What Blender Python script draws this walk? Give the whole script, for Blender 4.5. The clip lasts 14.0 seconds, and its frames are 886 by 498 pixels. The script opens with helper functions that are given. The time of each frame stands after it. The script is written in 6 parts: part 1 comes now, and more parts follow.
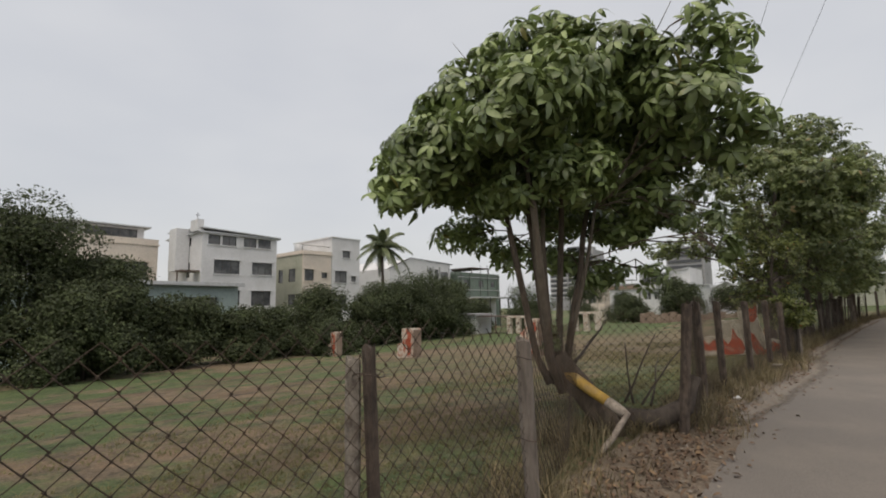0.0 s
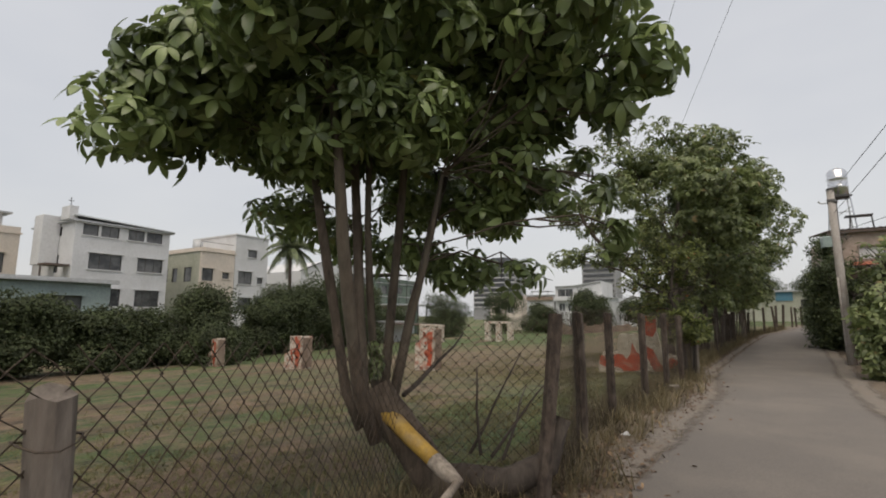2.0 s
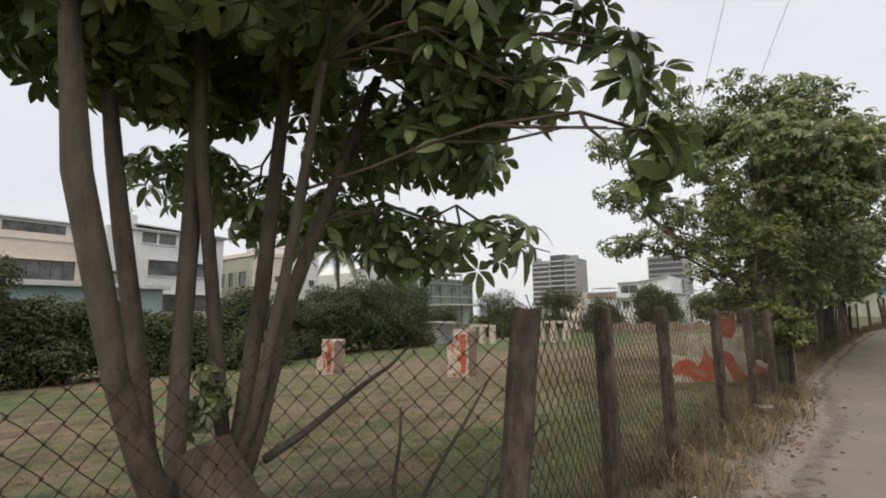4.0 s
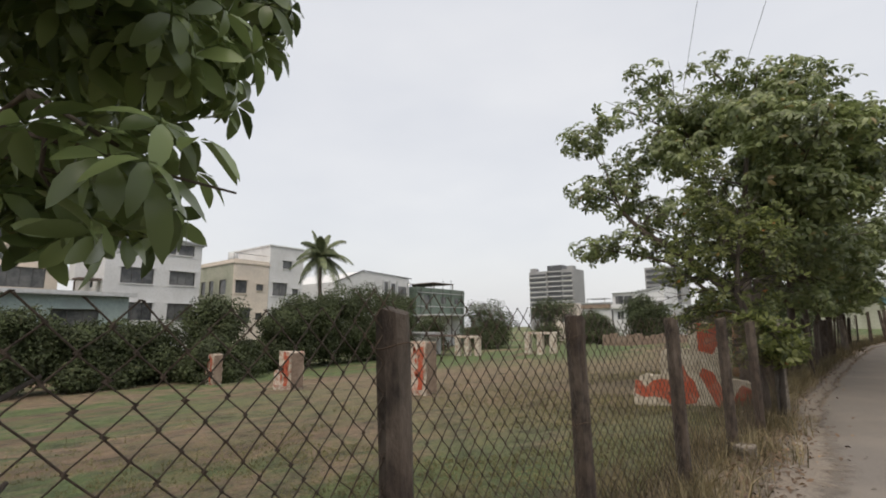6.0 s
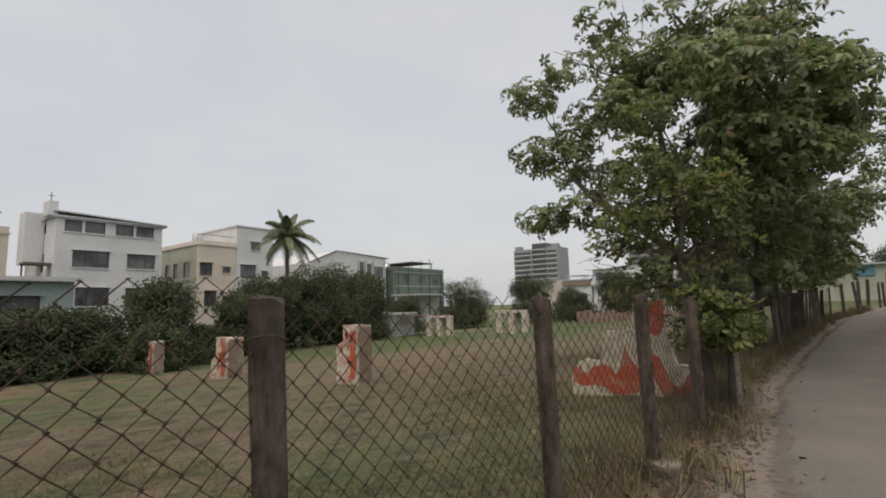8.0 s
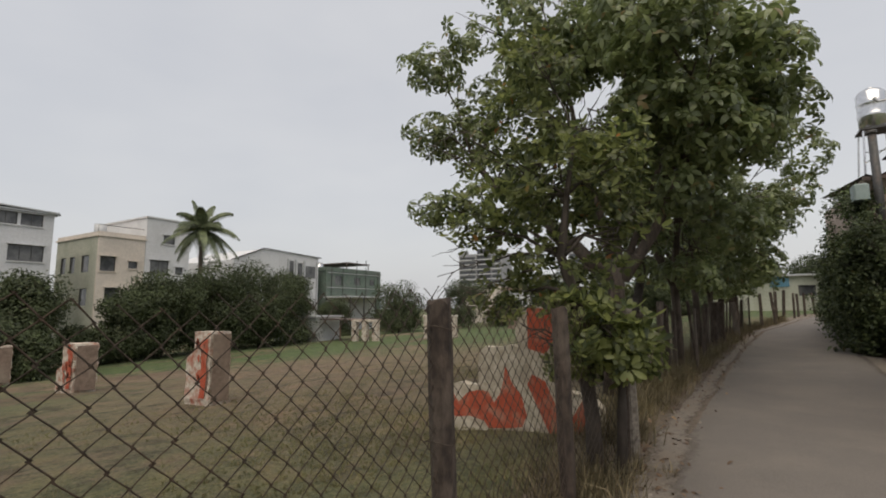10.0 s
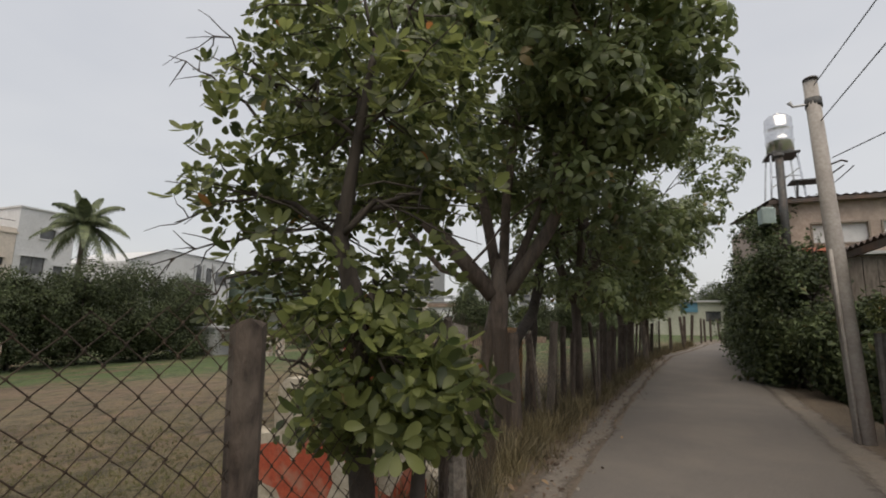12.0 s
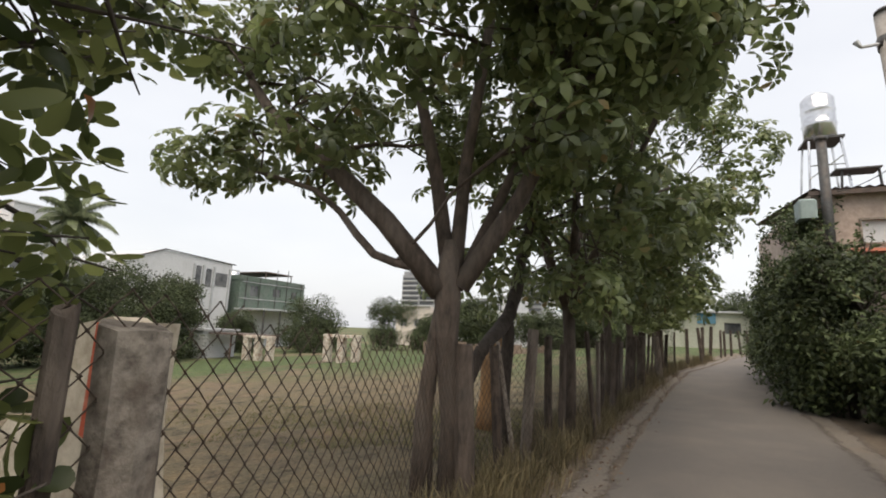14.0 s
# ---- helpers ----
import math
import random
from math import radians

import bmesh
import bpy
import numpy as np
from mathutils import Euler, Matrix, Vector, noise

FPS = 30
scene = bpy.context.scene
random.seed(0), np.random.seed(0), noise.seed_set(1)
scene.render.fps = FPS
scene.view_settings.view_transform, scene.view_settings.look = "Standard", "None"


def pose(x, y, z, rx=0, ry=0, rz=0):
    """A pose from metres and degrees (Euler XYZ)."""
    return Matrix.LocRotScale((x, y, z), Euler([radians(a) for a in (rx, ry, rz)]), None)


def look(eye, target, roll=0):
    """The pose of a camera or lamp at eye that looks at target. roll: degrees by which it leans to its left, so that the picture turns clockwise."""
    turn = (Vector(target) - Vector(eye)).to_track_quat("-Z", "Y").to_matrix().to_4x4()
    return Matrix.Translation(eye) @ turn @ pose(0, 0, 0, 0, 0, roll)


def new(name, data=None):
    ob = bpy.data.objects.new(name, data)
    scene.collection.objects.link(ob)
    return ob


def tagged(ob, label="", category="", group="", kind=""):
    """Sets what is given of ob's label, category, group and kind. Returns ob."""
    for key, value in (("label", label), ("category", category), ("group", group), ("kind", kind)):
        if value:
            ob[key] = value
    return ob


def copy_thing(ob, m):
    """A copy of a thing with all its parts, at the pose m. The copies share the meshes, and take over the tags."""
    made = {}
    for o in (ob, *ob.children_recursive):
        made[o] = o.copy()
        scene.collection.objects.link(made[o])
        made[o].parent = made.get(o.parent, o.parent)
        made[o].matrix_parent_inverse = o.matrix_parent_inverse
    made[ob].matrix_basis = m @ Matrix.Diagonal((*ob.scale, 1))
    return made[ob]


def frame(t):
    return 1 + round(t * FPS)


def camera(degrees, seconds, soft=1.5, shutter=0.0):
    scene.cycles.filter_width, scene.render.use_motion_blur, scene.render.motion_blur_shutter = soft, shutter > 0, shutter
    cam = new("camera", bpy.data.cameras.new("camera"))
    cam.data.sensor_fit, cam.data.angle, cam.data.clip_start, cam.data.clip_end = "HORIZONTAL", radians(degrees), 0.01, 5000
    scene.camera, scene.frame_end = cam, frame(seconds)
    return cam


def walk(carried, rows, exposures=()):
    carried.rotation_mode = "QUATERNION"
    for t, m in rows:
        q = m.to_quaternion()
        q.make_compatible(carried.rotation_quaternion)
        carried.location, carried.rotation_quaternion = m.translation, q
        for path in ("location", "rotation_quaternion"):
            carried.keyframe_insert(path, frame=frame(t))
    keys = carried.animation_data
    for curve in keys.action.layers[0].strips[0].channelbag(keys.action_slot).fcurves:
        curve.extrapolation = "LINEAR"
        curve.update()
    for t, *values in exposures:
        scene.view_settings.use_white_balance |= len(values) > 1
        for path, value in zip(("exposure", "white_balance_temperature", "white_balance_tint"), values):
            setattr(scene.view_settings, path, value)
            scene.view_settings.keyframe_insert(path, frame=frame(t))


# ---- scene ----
cam = camera(85.8, 14.0, soft=1.9)
PATH = [
    (0, (0.202, -0.273, 1.401), (-1.085, 1.237, 1.651), -1.1),
    (0.5, (0.204, 0.301, 1.369), (-0.991, 1.887, 1.608), -1.4),
    (1, (0.116, 0.862, 1.376), (-1.028, 2.483, 1.627), -0.7),
    (1.5, (0.107, 1.373, 1.375), (-0.98, 3.029, 1.65), -0.1),
    (2, (0.005, 1.928, 1.39), (-1.035, 3.613, 1.668), 0.2),
    (4.5, (-0.342, 4.461, 1.375), (-1.611, 5.98, 1.667), -0.9),
    (5, (-0.321, 4.903, 1.362), (-1.548, 6.448, 1.696), -2.2),
    (5.5, (-0.305, 5.385, 1.366), (-1.506, 6.95, 1.692), -0.8),
    (6, (-0.319, 5.881, 1.377), (-1.548, 7.425, 1.699), -0.4),
    (6.5, (-0.277, 6.392, 1.365), (-1.514, 7.937, 1.659), -0.5),
    (7, (-0.248, 6.873, 1.368), (-1.492, 8.418, 1.628), -0.7),
    (7.5, (-0.187, 7.329, 1.386), (-1.408, 8.894, 1.63), -1.1),
    (9.8, (-0.113, 9.818, 1.41), (-1.16, 11.505, 1.654), -0.8),
    (10, (-0.099, 10.077, 1.41), (-1.109, 11.786, 1.657), -0.5),
    (10.5, (0.042, 10.72, 1.426), (-0.824, 12.505, 1.679), -0.4),
    (11, (0.048, 11.202, 1.422), (-0.746, 13.017, 1.695), 0.5),
    (11.5, (0.117, 11.72, 1.38), (-0.652, 13.542, 1.68), 1.0),
    (12, (0.108, 12.2, 1.415), (-0.657, 14.021, 1.728), 1.3),
    (12.5, (0.187, 12.719, 1.422), (-0.536, 14.556, 1.745), 1.5),
    (13, (0.117, 13.25, 1.416), (-0.582, 15.094, 1.748), 2.1),
    (13.5, (0.098, 13.803, 1.417), (-0.648, 15.628, 1.754), 2.3),
    (14, (0.136, 14.246, 1.44), (-0.677, 16.042, 1.778), 2.5),
]
walk(cam, [(t, look(eye, target, roll)) for t, eye, target, roll in PATH],
     [(0, 0.06), (2.2, 0.10), (4.3, 0.46), (5.2, 0.50), (6.0, 0.34), (6.5, 0.26), (7.5, 0.05), (10, 0.03), (11, 0.02), (12, 0.08), (12.6, 0.18), (13.2, 0.46), (14, 0.60)])

# ---- light: overcast evening sky, weak wide sun ----
SUN_AZ, SUN_EL = radians(158), radians(66)
world = bpy.data.worlds.new("sky")
scene.world = world
world.use_nodes = True
wn, wl = world.node_tree.nodes, world.node_tree.links
wn.clear()
w_out = wn.new("ShaderNodeOutputWorld")
w_sky = wn.new("ShaderNodeTexSky")
w_sky.sky_type = "NISHITA"
w_sky.sun_disc = False
w_sky.sun_elevation, w_sky.sun_rotation = SUN_EL, SUN_AZ
w_sky.air_density, w_sky.dust_density = 1.4, 3.0
w_bg1 = wn.new("ShaderNodeBackground")
w_bg1.inputs["Strength"].default_value = 0.02
wl.new(w_sky.outputs[0], w_bg1.inputs["Color"])
w_tc = wn.new("ShaderNodeTexCoord")
w_map = wn.new("ShaderNodeMapping")
w_map.inputs["Scale"].default_value = (1.0, 1.0, 2.6)
w_noise = wn.new("ShaderNodeTexNoise")
w_noise.inputs["Scale"].default_value = 1.6
w_noise.inputs["Detail"].default_value = 4.0
w_ramp = wn.new("ShaderNodeValToRGB")
w_ramp.color_ramp.elements[0].position, w_ramp.color_ramp.elements[0].color = 0.32, (0.51, 0.515, 0.54, 1)
w_ramp.color_ramp.elements[1].position, w_ramp.color_ramp.elements[1].color = 0.68, (0.60, 0.595, 0.60, 1)
w_bg2 = wn.new("ShaderNodeBackground")
w_bg2.inputs["Strength"].default_value = 1.0
w_add = wn.new("ShaderNodeAddShader")
wl.new(w_tc.outputs["Generated"], w_map.inputs["Vector"])
wl.new(w_map.outputs[0], w_noise.inputs["Vector"])
wl.new(w_noise.outputs["Fac"], w_ramp.inputs["Fac"])
wl.new(w_ramp.outputs[0], w_bg2.inputs["Color"])
wl.new(w_bg1.outputs[0], w_add.inputs[0])
wl.new(w_bg2.outputs[0], w_add.inputs[1])
wl.new(w_add.outputs[0], w_out.inputs["Surface"])
sun = new("sun", bpy.data.lights.new("sun", "SUN"))
sun.data.energy, sun.data.angle, sun.data.color = 1.95, radians(65), (1.0, 0.88, 0.71)
sun.matrix_world = look((math.sin(SUN_AZ) * 80, math.cos(SUN_AZ) * 80, 80 * math.tan(SUN_EL)), (0, 0, 0))

# ---- materials ----
def nodes_of(name):
    m = bpy.data.materials.new(name)
    m.use_nodes = True
    n, l = m.node_tree.nodes, m.node_tree.links
    return m, n, l, n["Principled BSDF"]


def rgba(c):
    return (c[0], c[1], c[2], 1.0)


def noise_node(n, l, scale, detail=4.0, rough=0.6, vec=None, stretch=None):
    t = n.new("ShaderNodeTexNoise")
    t.inputs["Scale"].default_value, t.inputs["Detail"].default_value, t.inputs["Roughness"].default_value = scale, detail, rough
    if vec is None:
        vec = n.new("ShaderNodeTexCoord").outputs["Object"]
    if stretch:
        mp = n.new("ShaderNodeMapping")
        mp.inputs["Scale"].default_value = stretch
        l.new(vec, mp.inputs["Vector"])
        vec = mp.outputs[0]
    l.new(vec, t.inputs["Vector"])
    return t


def ramp_node(n, l, fac, stops):
    r = n.new("ShaderNodeValToRGB")
    el = r.color_ramp.elements
    while len(el) < len(stops):
        el.new(0.5)
    for e, (p, c) in zip(el, stops):
        e.position, e.color = p, rgba(c)
    l.new(fac, r.inputs["Fac"])
    return r


def mix_node(n, l, fac, a, b, mode="MIX"):
    m = n.new("ShaderNodeMix")
    m.data_type, m.blend_type = "RGBA", mode
    for sock, v in ((m.inputs["Factor"], fac), (m.inputs["A"], a), (m.inputs["B"], b)):
        if isinstance(v, (int, float)):
            sock.default_value = v
        elif isinstance(v, tuple):
            sock.default_value = rgba(v)
        else:
            l.new(v, sock)
    return m.outputs["Result"]


def bump_node(n, l, bsdf, height, strength, distance):
    b = n.new("ShaderNodeBump")
    b.inputs["Strength"].default_value, b.inputs["Distance"].default_value = strength, distance
    l.new(height, b.inputs["Height"])
    l.new(b.outputs[0], bsdf.inputs["Normal"])


def weathered(name, base, dark, stain, big=1.2, fine=25.0, rough=0.85, metal=0.0, bump=0.3, dist=0.01, stretch=None, amount=0.5):
    """A worn surface: base and dark tones at a fine scale, stains at a large one."""
    m, n, l, p = nodes_of(name)
    f = noise_node(n, l, fine, 5.0, 0.65, stretch=stretch)
    g = noise_node(n, l, big, 5.0, 0.6, stretch=stretch)
    c1 = ramp_node(n, l, f.outputs["Fac"], [(0.3, dark), (0.62, base)])
    mask = ramp_node(n, l, g.outputs["Fac"], [(0.48, (0, 0, 0)), (0.70, (amount, amount, amount))])
    l.new(mix_node(n, l, mask.outputs[0], c1.outputs[0], stain), p.inputs["Base Color"])
    p.inputs["Roughness"].default_value, p.inputs["Metallic"].default_value = rough, metal
    bump_node(n, l, p, f.outputs["Fac"], bump, dist)
    return m


def leafy(name, dark, light, yellow, share=0.04, trans=0.25, rough=0.45, island=True):
    """Leaf material: each leaf its own tone, a few yellowed, some light passing through."""
    m, n, l, p = nodes_of(name)
    geo = n.new("ShaderNodeNewGeometry")
    tone = ramp_node(n, l, geo.outputs["Random Per Island"], [(0.0, dark), (0.9 - share, light), (1.0 - share, light), (1.0 - share * 0.6, yellow)])
    nz = noise_node(n, l, 1.1, 3.0)
    patch = ramp_node(n, l, nz.outputs["Fac"], [(0.35, (0.62, 0.62, 0.62)), (0.65, (1.15, 1.15, 1.1))])
    col = mix_node(n, l, 1.0, tone.outputs[0], patch.outputs[0], "MULTIPLY")
    l.new(col, p.inputs["Base Color"])
    p.inputs["Roughness"].default_value = rough
    tr = n.new("ShaderNodeBsdfTranslucent")
    l.new(col, tr.inputs["Color"])
    mx = n.new("ShaderNodeMixShader")
    mx.inputs[0].default_value = trans
    l.new(p.outputs[0], mx.inputs[1])
    l.new(tr.outputs[0], mx.inputs[2])
    l.new(mx.outputs[0], n["Material Output"].inputs["Surface"])
    return m


def ground_material():
    m, n, l, p = nodes_of("field_grass")
    pos = n.new("ShaderNodeTexCoord").outputs["Object"]
    big = noise_node(n, l, 0.16, 5.0, 0.62, pos, (1.0, 0.45, 1.0))
    mid = noise_node(n, l, 1.1, 6.0, 0.7, pos)
    fine = noise_node(n, l, 22.0, 5.0, 0.75, pos)
    green = ramp_node(n, l, fine.outputs["Fac"], [(0.3, (0.034, 0.047, 0.018)), (0.55, (0.093, 0.134, 0.045)), (0.75, (0.21, 0.225, 0.095))])
    dry = ramp_node(n, l, fine.outputs["Fac"], [(0.3, (0.09, 0.064, 0.042)), (0.55, (0.215, 0.158, 0.105)), (0.78, (0.345, 0.27, 0.18))])
    add = n.new("ShaderNodeMath")
    add.operation = "MULTIPLY_ADD"
    l.new(mid.outputs["Fac"], add.inputs[0])
    add.inputs[1].default_value = 0.55
    l.new(big.outputs["Fac"], add.inputs[2])
    mask = ramp_node(n, l, add.outputs[0], [(0.785, (0, 0, 0)), (0.90, (1, 1, 1))])
    c = mix_node(n, l, mask.outputs[0], green.outputs[0], dry.outputs[0])
    ruts = noise_node(n, l, 0.5, 4.0, 0.6, pos, (1.0, 0.16, 1.0))
    rm = ramp_node(n, l, ruts.outputs["Fac"], [(0.55, (0, 0, 0)), (0.66, (0.85, 0.85, 0.85))])
    c = mix_node(n, l, rm.outputs[0], c, (0.135, 0.093, 0.062))
    # worn bare patch in the middle of the field
    far_ = n.new("ShaderNodeVectorMath")
    far_.operation = "DISTANCE"
    l.new(pos, far_.inputs[0])
    far_.inputs[1].default_value = (-8.0, 22.0, -0.4)
    edge = n.new("ShaderNodeMath")
    edge.operation = "MULTIPLY_ADD"
    l.new(mid.outputs["Fac"], edge.inputs[0])
    edge.inputs[1].default_value = 7.0
    l.new(far_.outputs["Value"], edge.inputs[2])
    scaled = n.new("ShaderNodeMath")
    scaled.operation = "MULTIPLY"
    l.new(edge.outputs[0], scaled.inputs[0])
    scaled.inputs[1].default_value = 0.052
    bare = ramp_node(n, l, scaled.outputs[0], [(0.50, (0.78, 0.78, 0.78)), (0.90, (0, 0, 0))])
    c = mix_node(n, l, bare.outputs[0], c, dry.outputs[0])
    tufts = noise_node(n, l, 2.4, 6.0, 0.7, pos, (1.0, 0.7, 1.0))
    tm = ramp_node(n, l, tufts.outputs["Fac"], [(0.35, (0.48, 0.50, 0.46)), (0.49, (1.0, 1.0, 1.0)), (0.66, (1.34, 1.25, 1.14))])
    c = mix_node(n, l, 1.0, c, tm.outputs[0], "MULTIPLY")
    l.new(c, p.inputs["Base Color"])
    p.inputs["Roughness"].default_value = 0.95
    clods = noise_node(n, l, 3.2, 6.0, 0.72, pos, (1.0, 0.5, 1.0))
    rough_ = n.new("ShaderNodeMath")
    rough_.operation = "MULTIPLY_ADD"
    l.new(clods.outputs["Fac"], rough_.inputs[0])
    rough_.inputs[1].default_value = 2.2
    l.new(fine.outputs["Fac"], rough_.inputs[2])
    bump_node(n, l, p, rough_.outputs[0], 1.0, 0.06)
    return m


def road_material():
    m, n, l, p = nodes_of("asphalt")
    fine = noise_node(n, l, 90.0, 4.0, 0.7)
    big = noise_node(n, l, 0.7, 5.0, 0.6)
    c = ramp_node(n, l, fine.outputs["Fac"], [(0.3, (0.10, 0.088, 0.079)), (0.7, (0.20, 0.178, 0.16))])
    mask = ramp_node(n, l, big.outputs["Fac"], [(0.45, (0, 0, 0)), (0.7, (0.5, 0.5, 0.5))])
    c2 = mix_node(n, l, mask.outputs[0], c.outputs[0], (0.23, 0.20, 0.17))
    l.new(c2, p.inputs["Base Color"])
    p.inputs["Roughness"].default_value = 0.9
    bump_node(n, l, p, fine.outputs["Fac"], 0.4, 0.006)
    return m


def mural_material():
    """Cream lime wash with brick-red painted tongues, flaking; the shapes follow the wall's own x and z."""
    m, n, l, p = nodes_of("mural_paint")
    pos = n.new("ShaderNodeTexCoord").outputs["Object"]
    nz = noise_node(n, l, 9.0, 5.0, 0.7, pos)
    big = noise_node(n, l, 2.6, 4.0, 0.6, pos)
    c = ramp_node(n, l, nz.outputs["Fac"], [(0.3, (0.36, 0.31, 0.23)), (0.62, (0.60, 0.54, 0.44))])
    mask = ramp_node(n, l, big.outputs["Fac"], [(0.50, (0, 0, 0)), (0.66, (0.6, 0.6, 0.6))])
    l.new(mix_node(n, l, mask.outputs[0], c.outputs[0], (0.24, 0.19, 0.14)), p.inputs["Base Color"])
    p.inputs["Roughness"].default_value = 0.85
    bump_node(n, l, p, nz.outputs["Fac"], 0.4, 0.01)
    return m


def feathered(m):
    """Lets a drift thin out in grains towards its edges, by the strip's own inward value."""
    n, l = m.node_tree.nodes, m.node_tree.links
    at = n.new("ShaderNodeAttribute")
    at.attribute_name = "inward"
    grit = noise_node(n, l, 7.0, 6.0, 0.75)
    total = n.new("ShaderNodeMath")
    total.operation = "ADD"
    l.new(at.outputs["Fac"], total.inputs[0])
    l.new(grit.outputs["Fac"], total.inputs[1])
    half = n.new("ShaderNodeMath")
    half.operation = "MULTIPLY"
    half.inputs[1].default_value = 0.5
    l.new(total.outputs[0], half.inputs[0])
    cover = ramp_node(n, l, half.outputs[0], [(0.42, (0, 0, 0)), (0.64, (1, 1, 1))])
    l.new(cover.outputs[0], n["Principled BSDF"].inputs["Alpha"])
    return m


M_GROUND, M_ROAD, M_MURAL = ground_material(), road_material(), mural_material()
M_DUST = weathered("dusty_asphalt_edge", (0.222, 0.192, 0.163), (0.125, 0.107, 0.092), (0.19, 0.15, 0.115), 1.8, 34.0, 0.95, bump=0.5, dist=0.01, amount=0.7)
M_SOIL = weathered("verge_soil", (0.20, 0.158, 0.118), (0.085, 0.064, 0.047), (0.115, 0.088, 0.062), 1.6, 30.0, 0.95, bump=0.7, dist=0.02, amount=0.7)
feathered(M_DUST)
M_POST = weathered("old_post_timber", (0.082, 0.060, 0.047), (0.022, 0.017, 0.014), (0.165, 0.135, 0.11), 5.0, 20.0, 0.92, bump=1.0, dist=0.02, stretch=(1, 1, 0.42), amount=0.65)
M_GREYWOOD = weathered("silvered_post_timber", (0.20, 0.17, 0.145), (0.085, 0.07, 0.06), (0.12, 0.09, 0.075), 3.0, 18.0, 0.92, bump=0.9, dist=0.012, stretch=(1, 1, 0.22), amount=0.6)
M_CONC = weathered("post_concrete", (0.29, 0.255, 0.215), (0.07, 0.058, 0.048), (0.10, 0.075, 0.058), 9.0, 20.0, 0.92, bump=0.9, dist=0.01, amount=0.8)
M_WIRE = weathered("rusty_wire", (0.075, 0.055, 0.04), (0.03, 0.022, 0.017), (0.12, 0.07, 0.04), 4.0, 60.0, 0.75, 0.3, bump=0.2, dist=0.001)
M_BARK = weathered("grey_brown_bark", (0.118, 0.09, 0.072), (0.038, 0.03, 0.025), (0.17, 0.142, 0.12), 2.5, 16.0, 0.92, bump=0.8, dist=0.015, stretch=(1, 1, 0.3), amount=0.6)
M_BARK_A = weathered("red_brown_bark", (0.125, 0.094, 0.07), (0.046, 0.035, 0.027), (0.17, 0.15, 0.115), 3.5, 16.0, 0.92, bump=0.8, dist=0.015, stretch=(1, 1, 0.3), amount=0.5)
M_BARK_D = weathered("dark_bark", (0.075, 0.06, 0.05), (0.028, 0.022, 0.018), (0.12, 0.10, 0.085), 2.5, 16.0, 0.92, bump=0.8, dist=0.015, stretch=(1, 1, 0.3), amount=0.5)
M_YELLOW = weathered("yellow_paint", (0.46, 0.29, 0.055), (0.30, 0.18, 0.04), (0.30, 0.23, 0.14), 6.0, 30.0, 0.7, bump=0.4, dist=0.006, amount=0.7)
M_OCHRE = weathered("ochre_paint_on_bark", (0.40, 0.215, 0.085), (0.20, 0.11, 0.055), (0.26, 0.19, 0.13), 4.0, 16.0, 0.85, bump=0.7, dist=0.012, stretch=(1, 1, 0.3), amount=0.7)
M_WOODP = weathered("bleached_wood", (0.36, 0.31, 0.26), (0.17, 0.14, 0.115), (0.14, 0.11, 0.09), 5.0, 30.0, 0.9, bump=0.7, dist=0.01, amount=0.7)
M_RED = weathered("brick_red_paint", (0.46, 0.095, 0.045), (0.32, 0.06, 0.03), (0.40, 0.30, 0.22), 5.0, 22.0, 0.85, bump=0.4, dist=0.008, amount=0.55)
M_MOTTLE = weathered("flaking_cream_and_rust_paint", (0.62, 0.57, 0.49), (0.30, 0.22, 0.165), (0.34, 0.10, 0.055), 5.5, 13.0, 0.88, bump=0.6, dist=0.015, amount=0.95)
M_CREAM = weathered("flaking_cream_wash", (0.68, 0.63, 0.55), (0.24, 0.18, 0.13), (0.26, 0.11, 0.07), 3.0, 7.0, 0.88, bump=0.5, dist=0.01, amount=0.8)
M_WHITE = weathered("white_render", (0.66, 0.66, 0.67), (0.56, 0.56, 0.57), (0.46, 0.46, 0.46), 0.5, 6.0, 0.85, bump=0.15, amount=0.5)
M_BEIGE = weathered("beige_render", (0.68, 0.605, 0.53), (0.57, 0.505, 0.44), (0.46, 0.42, 0.375), 0.5, 6.0, 0.85, bump=0.15, amount=0.5)
M_TEAL = weathered("pale_teal_sheet", (0.33, 0.40, 0.39), (0.25, 0.31, 0.30), (0.22, 0.25, 0.24), 0.6, 6.0, 0.7, bump=0.15, amount=0.5)
M_GREEN = weathered("green_netting", (0.15, 0.19, 0.155), (0.08, 0.12, 0.09), (0.16, 0.16, 0.15), 0.7, 5.0, 0.8, bump=0.2, amount=0.6)
M_GREENW = weathered("green_stained_render", (0.46, 0.46, 0.38), (0.35, 0.36, 0.29), (0.25, 0.27, 0.20), 0.6, 6.0, 0.85, bump=0.15, amount=0.6)
M_GREYB = weathered("grey_tower_cladding", (0.34, 0.34, 0.35), (0.26, 0.26, 0.27), (0.22, 0.22, 0.23), 0.1, 1.0, 0.8, bump=0.1)
M_DARKB = weathered("dark_tower_glazing", (0.085, 0.09, 0.10), (0.06, 0.06, 0.07), (0.11, 0.11, 0.12), 0.1, 1.0, 0.4, bump=0.05)
M_ROOF = weathered("sheet_roof", (0.52, 0.53, 0.54), (0.42, 0.43, 0.44), (0.30, 0.28, 0.26), 0.8, 5.0, 0.55, 0.2, bump=0.15, amount=0.6)
